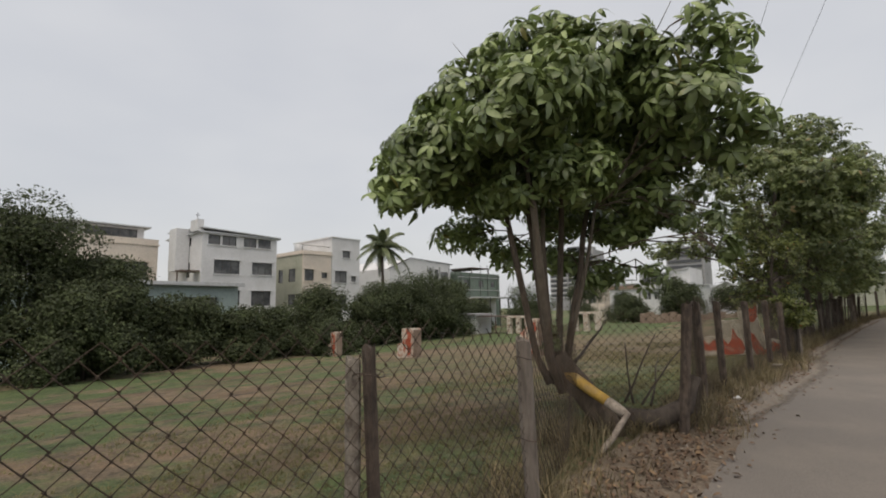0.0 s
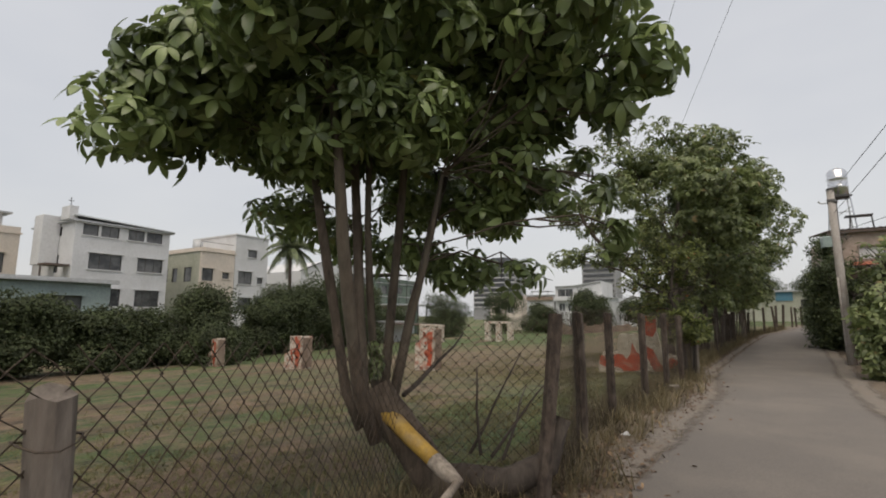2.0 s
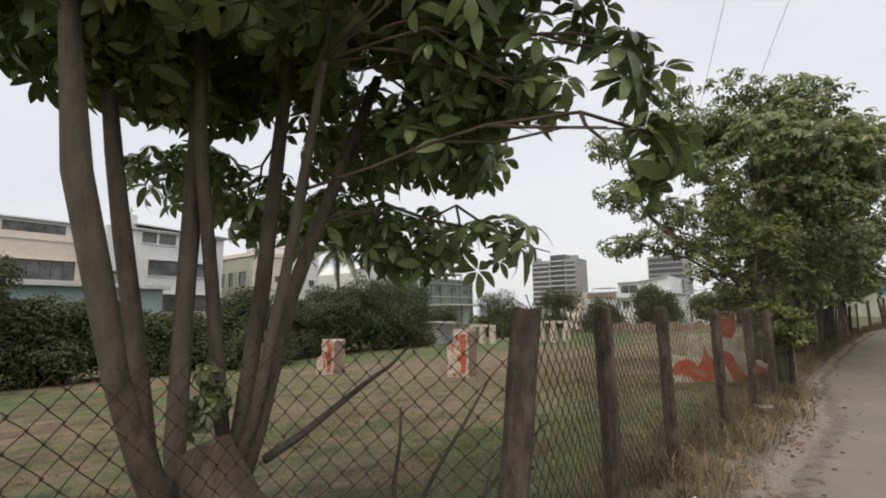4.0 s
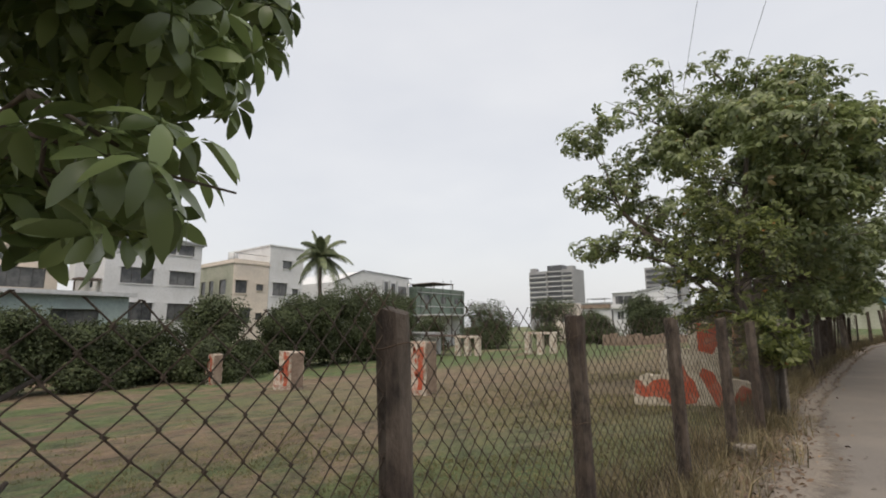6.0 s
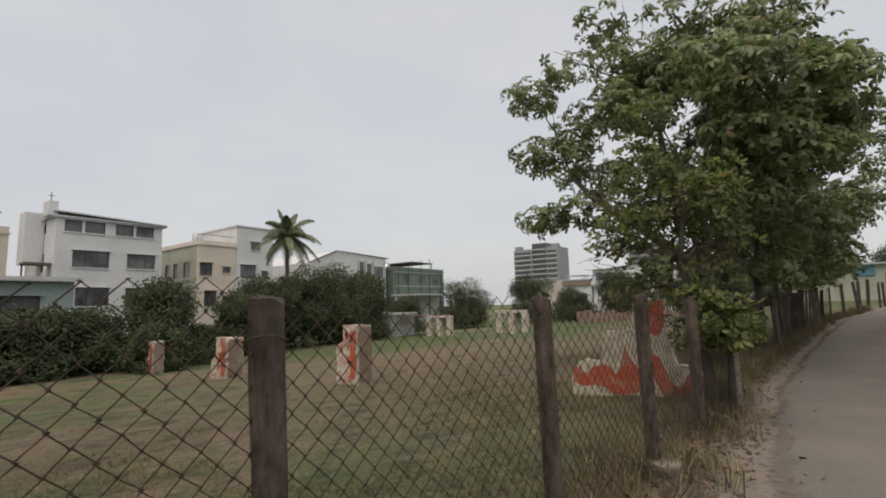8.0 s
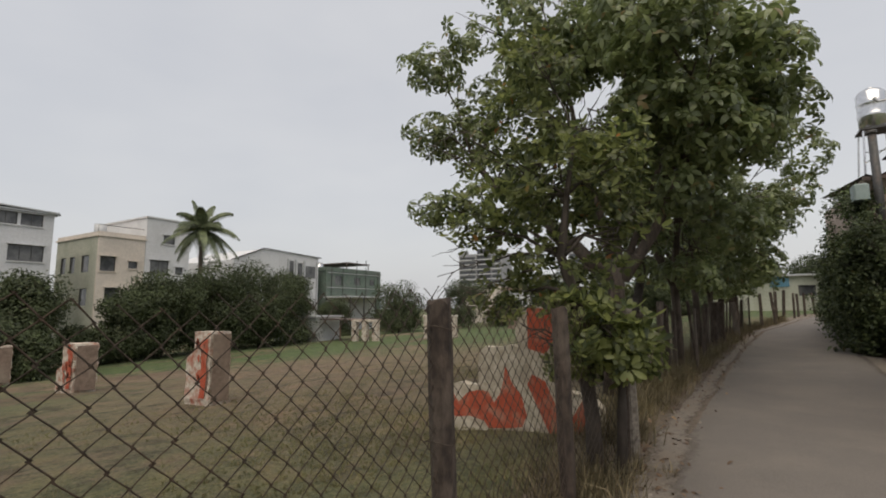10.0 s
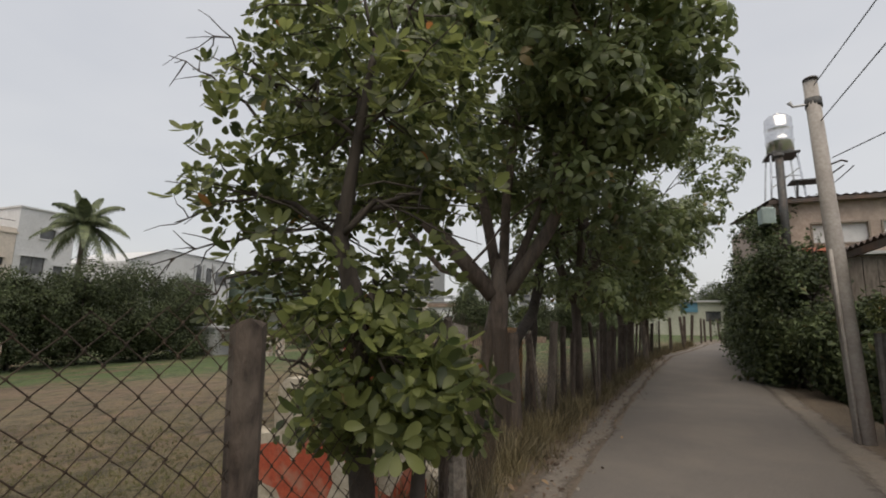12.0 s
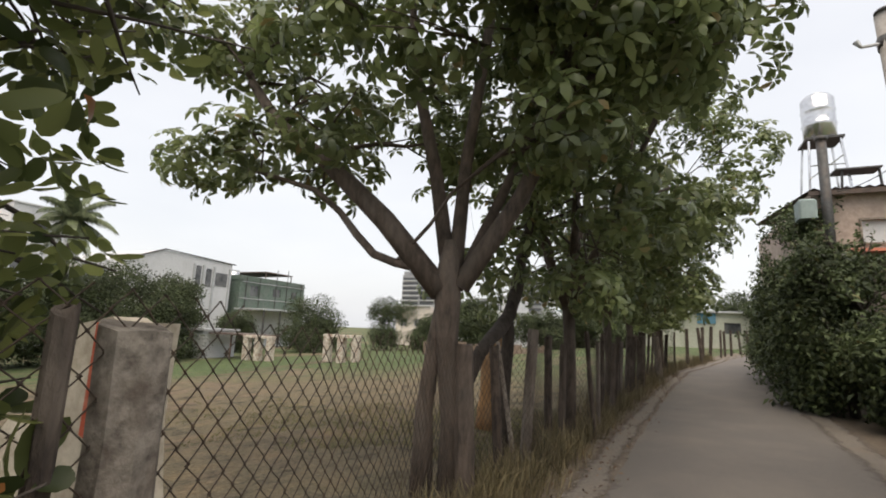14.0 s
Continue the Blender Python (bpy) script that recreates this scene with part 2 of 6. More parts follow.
M_RUSTROOF = weathered("dark_rust_roof", (0.13, 0.10, 0.085), (0.07, 0.055, 0.05), (0.22, 0.12, 0.08), 1.5, 8.0, 0.8, bump=0.3, amount=0.6)
M_PINK = weathered("pinkish_plank_wall", (0.50, 0.40, 0.34), (0.37, 0.29, 0.24), (0.27, 0.22, 0.19), 1.0, 9.0, 0.85, bump=0.2, amount=0.6)
M_BROWNW = weathered("brown_stained_wall_and_shaded_side", (0.27, 0.20, 0.155), (0.16, 0.115, 0.09), (0.34, 0.28, 0.22), 1.5, 9.0, 0.9, bump=0.3, amount=0.6)
M_STEEL = weathered("stainless_steel", (0.72, 0.72, 0.73), (0.55, 0.55, 0.56), (0.42, 0.42, 0.42), 2.0, 14.0, 0.22, 0.95, bump=0.05)
M_DARKSTEEL = weathered("dark_painted_steel", (0.10, 0.10, 0.10), (0.05, 0.05, 0.05), (0.15, 0.11, 0.09), 2.0, 14.0, 0.6, 0.4, bump=0.1)
M_POLE = weathered("pole_concrete", (0.40, 0.37, 0.345), (0.29, 0.265, 0.245), (0.22, 0.19, 0.17), 2.2, 22.0, 0.9, bump=0.3, amount=0.6)
M_CABLE = weathered("black_cable", (0.05, 0.05, 0.052), (0.03, 0.03, 0.03), (0.06, 0.06, 0.06), 1.0, 8.0, 0.6, bump=0.0)
M_BLUE = weathered("faded_blue_sheet", (0.10, 0.24, 0.33), (0.07, 0.17, 0.24), (0.16, 0.22, 0.25), 1.0, 8.0, 0.7, bump=0.1)
M_SHEET = weathered("dull_corrugated_sheet", (0.22, 0.21, 0.20), (0.12, 0.11, 0.10), (0.17, 0.12, 0.09), 2.0, 14.0, 0.6, 0.3, bump=0.2, amount=0.6)
M_TERRA = weathered("terracotta", (0.42, 0.14, 0.08), (0.3, 0.09, 0.05), (0.25, 0.14, 0.1), 4.0, 20.0, 0.8, bump=0.3)
M_LEAF_A = leafy("glossy_palmate_leaf", (0.105, 0.142, 0.05), (0.305, 0.38, 0.15), (0.24, 0.21, 0.07), 0.01, 0.22, 0.32)
M_LEAF_B = leafy("palmate_leaf_pale", (0.092, 0.122, 0.046), (0.285, 0.33, 0.145), (0.34, 0.26, 0.12), 0.02, 0.42, 0.34)
M_LEAF_J = leafy("broad_oval_leaf", (0.045, 0.064, 0.024), (0.265, 0.295, 0.105), (0.42, 0.19, 0.07), 0.008, 0.6, 0.36)
M_LEAF_H = leafy("hedge_leaf", (0.038, 0.050, 0.022), (0.084, 0.108, 0.042), (0.09, 0.09, 0.04), 0.03, 0.2, 0.75)
M_LEAF_R = leafy("bush_leaf", (0.030, 0.045, 0.020), (0.13, 0.165, 0.068), (0.14, 0.13, 0.05), 0.03, 0.25, 0.65)
M_LEAF_P = leafy("palm_frond_leaf", (0.078, 0.10, 0.052), (0.18, 0.21, 0.105), (0.16, 0.12, 0.05), 0.05, 0.15, 0.5)
M_TURF = leafy("turf_blade", (0.15, 0.15, 0.068), (0.225, 0.22, 0.105), (0.30, 0.25, 0.145), 0.3, 0.5, 0.8)
M_GRASS = leafy("grass_blade", (0.085, 0.072, 0.038), (0.20, 0.165, 0.09), (0.29, 0.23, 0.135), 0.25, 0.2, 0.7)
M_DEAD = leafy("dead_leaf", (0.075, 0.048, 0.032), (0.17, 0.108, 0.07), (0.27, 0.18, 0.105), 0.2, 0.05, 0.8)


def glass_material():
    m, n, l, p = nodes_of("window_glass")
    p.inputs["Base Color"].default_value = (0.10, 0.105, 0.11, 1)
    nz = noise_node(n, l, 0.9, 3.0)
    r = ramp_node(n, l, nz.outputs["Fac"], [(0.35, (0.045, 0.048, 0.052)), (0.65, (0.15, 0.15, 0.15))])
    l.new(r.outputs[0], p.inputs["Base Color"])
    p.inputs["Roughness"].default_value = 0.12
    return m


M_GLASS = glass_material()


# ---- geometry helpers ----
rng = np.random.default_rng(7)


def mesh_from(name, verts, faces, material, smooth=False):
    me = bpy.data.meshes.new(name)
    me.from_pydata([tuple(v) for v in verts], [], [tuple(f) for f in faces])
    me.materials.append(material)
    if smooth:
        me.polygons.foreach_set("use_smooth", [True] * len(me.polygons))
    me.update()
    return me


def mesh_arrays(name, verts, tris, material, smooth=False):
    """A triangle mesh from two numpy arrays."""
    me = bpy.data.meshes.new(name)
    me.vertices.add(len(verts))
    me.vertices.foreach_set("co", np.asarray(verts, dtype=np.float32).ravel())
    me.loops.add(len(tris) * 3)
    me.loops.foreach_set("vertex_index", np.asarray(tris, dtype=np.int32).ravel())
    me.polygons.add(len(tris))
    me.polygons.foreach_set("loop_start", np.arange(0, len(tris) * 3, 3, dtype=np.int32))
    me.materials.append(material)
    if smooth:
        me.polygons.foreach_set("use_smooth", np.ones(len(tris), dtype=bool))
    me.update(calc_edges=True)
    return me


def thing(name, label, category, at=(0, 0, 0), group="", kind=""):
    ob = new(name)
    ob.location = at
    ob.empty_display_size = 0.1
    return tagged(ob, label, category, group, kind)


def part(name, mesh, parent, label=""):
    """One mesh under a thing or a part; mesh is in the world's places, the parent's own place is taken off."""
    ob = new(name, mesh)
    ob.parent = parent
    off = Vector((0, 0, 0))
    p = parent
    while p is not None:
        off += p.location
        p = p.parent
    ob.location = -off
    return tagged(ob, label)


class Solid:
    """Collects boxes, tubes and other shapes into one mesh."""

    def __init__(self):
        self.v, self.f = [], []

    def box(self, x0, y0, z0, x1, y1, z1):
        b = len(self.v)
        self.v += [(x, y, z) for z in (z0, z1) for x, y in ((x0, y0), (x1, y0), (x1, y1), (x0, y1))]
        self.f += [tuple(b + i for i in q) for q in ((3, 2, 1, 0), (4, 5, 6, 7), (0, 1, 5, 4), (1, 2, 6, 5), (2, 3, 7, 6), (3, 0, 4, 7))]
        return self

    def bevel_box(self, x0, y0, z0, x1, y1, z1, c=0.012):
        """An upright block with chamfered upright edges and top."""
        b = len(self.v)
        ring = [(x0 + c, y0), (x1 - c, y0), (x1, y0 + c), (x1, y1 - c), (x1 - c, y1), (x0 + c, y1), (x0, y1 - c), (x0, y0 + c)]
        mx, my = (x0 + x1) / 2, (y0 + y1) / 2
        for z, s in ((z0, 1.0), (z1 - c, 1.0), (z1, None)):
            for x, y in ring:
                if s is None:
                    x, y = mx + (x - mx) * (1 - 2 * c / (x1 - x0)), my + (y - my) * (1 - 2 * c / (y1 - y0))
                self.v.append((x, y, z))
        for k in (0, 8):
            for i in range(8):
                j = (i + 1) % 8
                self.f.append((b + k + i, b + k + j, b + k + 8 + j, b + k + 8 + i))
        self.f.append(tuple(b + 16 + i for i in range(8)))
        self.f.append(tuple(b + 7 - i for i in range(8)))
        return self

    def tube(self, pts, radii, sides=8, wobble=0.0, cap=True):
        pts = [Vector(p) for p in pts]
        if not isinstance(radii, (list, tuple)):
            radii = [radii] * len(pts)
        b = len(self.v)
        ref = Vector((0.31, 0.17, 0.93))
        for i, p in enumerate(pts):
            d = (pts[min(i + 1, len(pts) - 1)] - pts[max(i - 1, 0)])
            d = d.normalized() if d.length > 1e-9 else Vector((0, 0, 1))
            s = d.cross(ref)
            if s.length < 0.1:
                s = d.cross(Vector((1, 0, 0)))
            s.normalize()
            u = s.cross(d)
            for k in range(sides):
                a = 2 * math.pi * k / sides
                r = radii[i] * (1 + wobble * noise.noise(Vector((p.x * 3 + k * 1.7, p.y * 3, p.z * 2.2))))
                self.v.append(tuple(p + s * (r * math.cos(a)) + u * (r * math.sin(a))))
        for i in range(len(pts) - 1):
            for k in range(sides):
                j = (k + 1) % sides
                self.f.append((b + i * sides + k, b + i * sides + j, b + (i + 1) * sides + j, b + (i + 1) * sides + k))
        if cap:
            self.f.append(tuple(b + k for k in reversed(range(sides))))
            e = b + (len(pts) - 1) * sides
            self.f.append(tuple(e + k for k in range(sides)))
        return self

    def quad(self, *pts):
        b = len(self.v)
        self.v += [tuple(p) for p in pts]
        self.f.append(tuple(range(b, b + len(pts))))
        return self

    def mesh(self, name, material, smooth=False):
        return mesh_from(name, self.v, self.f, material, smooth)


def bent(p0, p1, n=5, sag=0.0, wob=0.0, seed=0):
    """Points from p0 to p1, bowed by sag (down) and a gentle wobble."""
    p0, p1 = Vector(p0), Vector(p1)
    out = []
    for i in range(n + 1):
        t = i / n
        p = p0.lerp(p1, t)
        p.z -= sag * 4 * t * (1 - t)
        if 0 < i < n and wob:
            p += noise.noise_vector(Vector((seed * 3.1 + i * 0.9, seed * 1.7, i * 0.37))) * wob
        out.append(p)
    return out


# ---- lie of the land ----
def rise(y):
    d = min(max(y - 19.0, 0.0), 22.0)
    return 0.0014 * d * d + 0.02 * min(max(y - 41.0, 0.0), 15.0)


def land(x, y):
    d = max(-x - 1.9, 0.0)
    drop = 0.062 * min(d, 18.0) + 0.02 * min(max(d - 18.0, 0.0), 15.0)
    return rise(y) * max(0.0, 1 - d / 40.0) - drop


def road_left(y):
    ks = [(-400, -1.0), (-20, -1.0), (5, -1.0), (10, -0.90), (14, -0.80), (18, -0.64), (22, -0.38), (26, -0.05), (30, 0.38), (34, 0.92), (37, 1.85), (40, 2.75), (43, 3.65), (47, 4.7), (51, 6.2), (56, 9.5), (62, 16.0)]
    if y <= ks[0][0]:
        return ks[0][1]
    for (a, u), (b, v) in zip(ks, ks[1:]):
        if y <= b:
            return u + (v - u) * (y - a) / (b - a)
    return ks[-1][1]


def lane_width(y):
    return 2.78 + 0.32 * min(max((y - 13.0) / 9.0, 0.0), 1.0)


# ---- leaves ----
def leaf_shape(length, width, droop, fold=0.25):
    """One leaf as 6 points and 4 triangles, along +x, drooping."""
    v = np.array([
        (0, 0, 0),
        (length * 0.35, width * 0.42, width * fold - droop * 0.12 * length), (length * 0.35, -width * 0.42, width * fold - droop * 0.12 * length),
        (length * 0.70, width * 0.46, width * fold * 0.8 - droop * 0.42 * length), (length * 0.70, -width * 0.46, width * fold * 0.8 - droop * 0.42 * length),
        (length, 0, -droop * 0.85 * length)])
    t = np.array([(0, 2, 1), (1, 2, 4), (1, 4, 3), (3, 4, 5)])
    return v, t


def fine_leaf(length, width, droop, fold=0.25, blunt=0.5):
    """A rounder leaf with a midrib: 11 points, 14 triangles; blunt moves the widest place towards the tip."""
    rows = [(0.22, 0.30 - 0.12 * blunt), (0.48, 0.50 - 0.08 * blunt), (0.74, 0.42 + 0.10 * blunt), (0.92, 0.16 + 0.24 * blunt)]
    v = [(0, 0, 0)]
    for t, w in rows:
        z = -droop * length * t * t * 0.85
        v += [(length * t, width * w, z + width * w * fold), (length * t, 0, z), (length * t, -width * w, z + width * w * fold)]
    v.append((length, 0, -droop * length * 0.85))
    t = [(0, 2, 1), (0, 3, 2)]
    for k in range(3):
        a = 1 + 3 * k
        t += [(a, a + 1, a + 4), (a, a + 4, a + 3), (a + 1, a + 2, a + 5), (a + 1, a + 5, a + 4)]
    t += [(10, 11, 13), (11, 12, 13)]
    return np.array(v, dtype=float), np.array(t)


def palmate(leaflets, length, width, droop, fine=False, blunt=0.5):
    """A hand of leaflets round a stalk's end."""
    vs, ts, b = [], [], 0
    for k in range(leaflets):
        a = 2 * math.pi * k / leaflets + 0.2
        size = (length * (0.85 + 0.15 * math.sin(k * 2.3)), width, droop * (0.8 + 0.25 * math.cos(k * 1.9)))
        v, t = fine_leaf(*size, 0.25, blunt) if fine else leaf_shape(*size)
        v = v + np.array((length * 0.06, 0, 0))
        c, s = math.cos(a), math.sin(a)
        vs.append(v @ np.array(((c, s, 0), (-s, c, 0), (0, 0, 1))))
        ts.append(t + b)
        b += len(v)
    return np.concatenate(vs), np.concatenate(ts)


def frames_from(normals, spin):
    """Rotation matrices whose z axis is each normal, turned by spin about it."""
    z = normals / np.linalg.norm(normals, axis=1, keepdims=True)
    ref = np.where(np.abs(z[:, 2:3]) > 0.9, np.array((1.0, 0, 0)), np.array((0, 0, 1.0)))
    x = np.cross(ref, z)
    x /= np.linalg.norm(x, axis=1, keepdims=True)
    y = np.cross(z, x)
    c, s = np.cos(spin)[:, None], np.sin(spin)[:, None]
    return np.stack((x * c + y * s, y * c - x * s, z), axis=1)


def scatter(shapes, places, normals, sizes, name, material):
    """Many copies of a few leaf shapes, joined into one mesh."""
    n = len(places)
    rot = frames_from(normals, rng.uniform(0, 6.283, n))
    pick = rng.integers(0, len(shapes), n)
    vs, ts, b = [], [], 0
    for k, (v, t) in enumerate(shapes):
        ids = np.nonzero(pick == k)[0]
        if not len(ids):
            continue
        w = np.einsum("pj,njk->npk", v, rot[ids]) * sizes[ids][:, None, None] + places[ids][:, None, :]
        vs.append(w.reshape(-1, 3))
        ts.append((t[None] + (np.arange(len(ids)) * len(v))[:, None, None] + b).reshape(-1, 3))
        b += len(ids) * len(v)
    return mesh_arrays(name, np.concatenate(vs), np.concatenate(ts), material, True)


def blob_points(blobs, count, shell=0.55, low=0.35):
    """Places and outward directions over a set of ellipsoids (centre, radii), thickest near their skins and uneven."""
    vol = np.array([r[0] * r[1] * r[2] for _, r in blobs]) ** 0.75
    pick = rng.choice(len(blobs), count, p=vol / vol.sum())
    d = rng.normal(size=(count, 3))
    d /= np.linalg.norm(d, axis=1, keepdims=True)
    rad = shell + (1 - shell) * rng.random(count) ** 0.7
    inner = rng.random(count) < low
    rad[inner] = rng.random(inner.sum()) ** 0.5 * 0.85
    c = np.array([b[0] for b in blobs])[pick]
    r = np.array([b[1] for b in blobs])[pick]
    p = c + d * r * rad[:, None]
    wob = np.array([noise.noise(Vector(q) * 1.3) for q in p])
    p += d * (wob * 0.22)[:, None] * np.minimum(r, 1.2)
    keep = wob > -0.30
    return p[keep], d[keep]


def crown_mesh(name, blobs, count, shapes, material, up=0.8, size=(0.8, 1.2), low=0.35, shell=0.55):
    p, d = blob_points(blobs, count, shell, low)
    nrm = d * 0.8 + np.array((0, 0, up)) + rng.normal(scale=0.35, size=p.shape)
    return scatter(shapes, p, nrm, rng.uniform(size[0], size[1], len(p)), name, material)


def limbs_mesh(name, stems, blobs, material, twigs=3, r_end=0.012, sides=7, seed=1, start=1, skip=0, bough=1.0):
    """Stems as (points, radii); from their upper halves boughs run out to the crown's blobs, and twigs from the boughs."""
    s = Solid()
    rnd = random.Random(seed)
    joints = []
    for m, (pts, radii) in enumerate(stems):
        s.tube(pts, radii, sides + 2, 0.25)
        k = len(pts)
        if m < skip:
            continue
        joints += [(Vector(pts[i]), radii[i] if isinstance(radii, (list, tuple)) else radii) for i in range(start, k)]
    for i, (c, r) in enumerate(blobs):
        c = Vector(c)
        base, rad = min(joints, key=lambda j: (j[0] - c).length + (3.0 if j[0].z > c.z + 0.2 else 0))
        tip = c + Vector((rnd.uniform(-0.3, 0.3) * r[0], rnd.uniform(-0.3, 0.3) * r[1], 0.35 * r[2]))
        line = bent(base, tip, 5, -0.08 * (tip - base).length, 0.14, i + seed)
        r0 = max(r_end, min(rad * 0.5, 0.012 + 0.016 * (tip - base).length) * bough)
        s.tube(line, [r0 + (r_end - r0) * j / 5 for j in range(6)], sides - 1, 0.2)
        for k in range(twigs):
            q = line[2 + k % 4]
            end = c + Vector((rnd.uniform(-0.85, 0.85) * r[0], rnd.uniform(-0.85, 0.85) * r[1], rnd.uniform(-0.6, 0.8) * r[2]))
            s.tube(bent(q, end, 3, 0, 0.06, k + i * 7), [r_end * 1.3, r_end, r_end * 0.7, r_end * 0.4], 4)
    return s.mesh(name, material, True)


def random_blobs(centre, radii, count, size, seed, flat=1.0):
    """Ellipsoids spread through a large one, to make a crown of billows."""
    rnd = random.Random(seed)
    out = []
    while len(out) < count:
        d = Vector((rnd.gauss(0, 1), rnd.gauss(0, 1), rnd.gauss(0, 1))).normalized()
        k = rnd.uniform(0.35, 1.0) ** 0.6
        if d.z < -0.75:
            continue
        s = rnd.uniform(*size)
        out.append(((centre[0] + d.x * k * (radii[0] - s * 0.6), centre[1] + d.y * k * (radii[1] - s * 0.6), centre[2] + d.z * k * (radii[2] - s * 0.6)), (s, s, s * flat * 0.85)))
    return out


# ---- ground, road and verge ----
def axis_steps(fine_lo, fine_hi, step, lo, hi, grow=1.35):
    a = list(np.arange(fine_lo, fine_hi + 1e-6, step))
    d = step
    while a[-1] < hi:
        d *= grow
        a.append(a[-1] + d)
    d = step
    while a[0] > lo:
        d *= grow
        a.insert(0, a[0] - d)
    return a


def build_ground():
    xs = axis_steps(-14, 6, 0.25, -1500, 1500)
    ys = axis_steps(-4, 34, 0.3, -1500, 2500)
    verts, faces = [], []
    for y in ys:
        for x in xs:
            z = land(x, y) - 0.03
            near = 1.0 if -40 < x < 12 and -20 < y < 70 else 0.0
            e = road_left(y)
            if x < e - 1.3 or x > e + 3.6:
                z += near * (0.05 * noise.noise(Vector((x * 0.7, y * 0.35, 0.0))) + 0.025 * noise.noise(Vector((x * 2.3, y * 2.3, 5.0))))
            verts.append((x, y, z))
    w = len(xs)
    for j in range(len(ys) - 1):
        for i in range(w - 1):
            faces.append((j * w + i, j * w + i + 1, (j + 1) * w + i + 1, (j + 1) * w + i))
    ob = new("ground", mesh_from("ground", verts, faces, M_GROUND, True))
    tagged(ob, "mown field of patchy green and dry brown grass", "ground", kind="structure")


def lane_top(x, y):
    """Height of the asphalt, or of the soil beside it."""
    t = (x - road_left(y)) / lane_width(y)
    if not 0.0 < t < 1.0:
        return 0.008
    edge = min(t, 1 - t) * 8
    z = 0.022 + 0.02 * math.sin(math.pi * t)
    return max(0.008, -0.015 + (z + 0.015) * edge if edge < 1 else z)


def strip(name, left, right, lift, material, label, category, y0=-60.0, y1=62.0, n=9, jitter=0.0, crown=0.0, drop=0.06, ends=(0, -1), over=False):
    """A band along the road, between two lines given as functions of y, with turned-down edges."""
    verts, faces, edge = [], [], []
    ys = list(np.arange(y0, y1, 0.5))
    for y in ys:
        a, b = left(y), right(y)
        a += jitter * noise.noise(Vector((y * 0.9, 3.0, 0))) + jitter * 0.4 * noise.noise(Vector((y * 3.1, 8.0, 0)))
        b += jitter * noise.noise(Vector((y * 0.8, 13.0, 0))) + jitter * 0.4 * noise.noise(Vector((y * 2.7, 18.0, 0)))
        for i in range(n):
            t = i / (n - 1)
            x = a + (b - a) * t
            z = rise(y) + lift + crown * math.sin(math.pi * t) + 0.006 * noise.noise(Vector((x * 1.3, y * 1.3, 2.0)))
            if over:
                z = rise(y) + lane_top(x, y) + lift + 0.006 * noise.noise(Vector((x * 1.3, y * 1.3, 2.0)))
            if i in [e % n for e in ends]:
                z -= lift + drop
            verts.append((x, y, z))
            edge.append(1.0 - abs(2 * t - 1))
    for j in range(len(ys) - 1):
        for i in range(n - 1):
            faces.append((j * n + i, j * n + i + 1, (j + 1) * n + i + 1, (j + 1) * n + i))
    me = mesh_from(name, verts, faces, material, True)
    me.attributes.new("inward", "FLOAT", "POINT").data.foreach_set("value", edge)
    ob = new(name, me)
    return tagged(ob, label, category, kind="structure")


build_ground()
strip("road", road_left, lambda y: road_left(y) + lane_width(y), 0.022, M_ROAD, "narrow worn grey asphalt lane bending away", "road", jitter=0.10, crown=0.02, drop=0.015)
strip("verge", lambda y: road_left(y) - (0.85 if y < 14 else min(1.15, 0.85 + 0.1 * (y - 14))), lambda y: road_left(y) + 0.25, 0.008, M_SOIL, "bare brown soil verge with dead leaves", "verge", jitter=0.12, n=9, ends=(0,))
strip("verge_far", lambda y: road_left(y) + lane_width(y) - 0.25, lambda y: road_left(y) + lane_width(y) + 0.9, 0.010, M_SOIL, "bare soil verge under the hedge", "verge", jitter=0.15, n=9, ends=(-1,))


def drift(y):
    """How far dust reaches over the asphalt."""
    return 0.30 + 0.45 * math.exp(-((y - 11.5) / 3.2) ** 2)


strip("dust_drift", lambda y: road_left(y) - 0.30, lambda y: road_left(y) + drift(y), 0.014, M_DUST, "drift of pale dust over the lane edge", "verge", y0=6.5, y1=46.0, jitter=0.16, n=21, ends=(), over=True)
strip("dust_drift_far", lambda y: road_left(y) + lane_width(y) - 0.55, lambda y: road_left(y) + lane_width(y) + 0.3, 0.014, M_DUST, "drift of pale dust along the hedge side", "verge", y0=-6.0, y1=46.0, jitter=0.16, n=21, ends=(), over=True)


# ---- fence ----
LANE_FENCE = [(-1.50, -4.4, 1.25), (-1.48, -3.0, 1.24), (-1.45, -1.6, 1.24), (-1.42, -0.25, 1.25), (-1.41, 1.11, 1.25), (-1.46, 2.46, 1.20), (-2.32, 5.05, 1.20), (-1.24, 5.66, 1.40),
              (-1.47, 7.05, 1.436), (-1.53, 8.69, 1.432), (-1.38, 10.38, 1.426), (-1.25, 11.98, 1.443), (-1.14, 13.47, 1.41), (-0.95, 14.82, 1.45)]
TREE_TIE = 6


def far_fence():
    rnd = random.Random(4)
    out, y = [], 18.45
    while y < 50:
        gap = 0.50 + 0.35 * max(0.0, (22.0 - y) / 3.5)
        out.append((road_left(y) - gap + rnd.uniform(-0.10, 0.10), y, rise(y) + 1.42 + rnd.uniform(-0.13, 0.12)))
        y += rnd.uniform(0.45, 0.95) if y < 33 else rnd.uniform(1.2, 1.7)
    return out


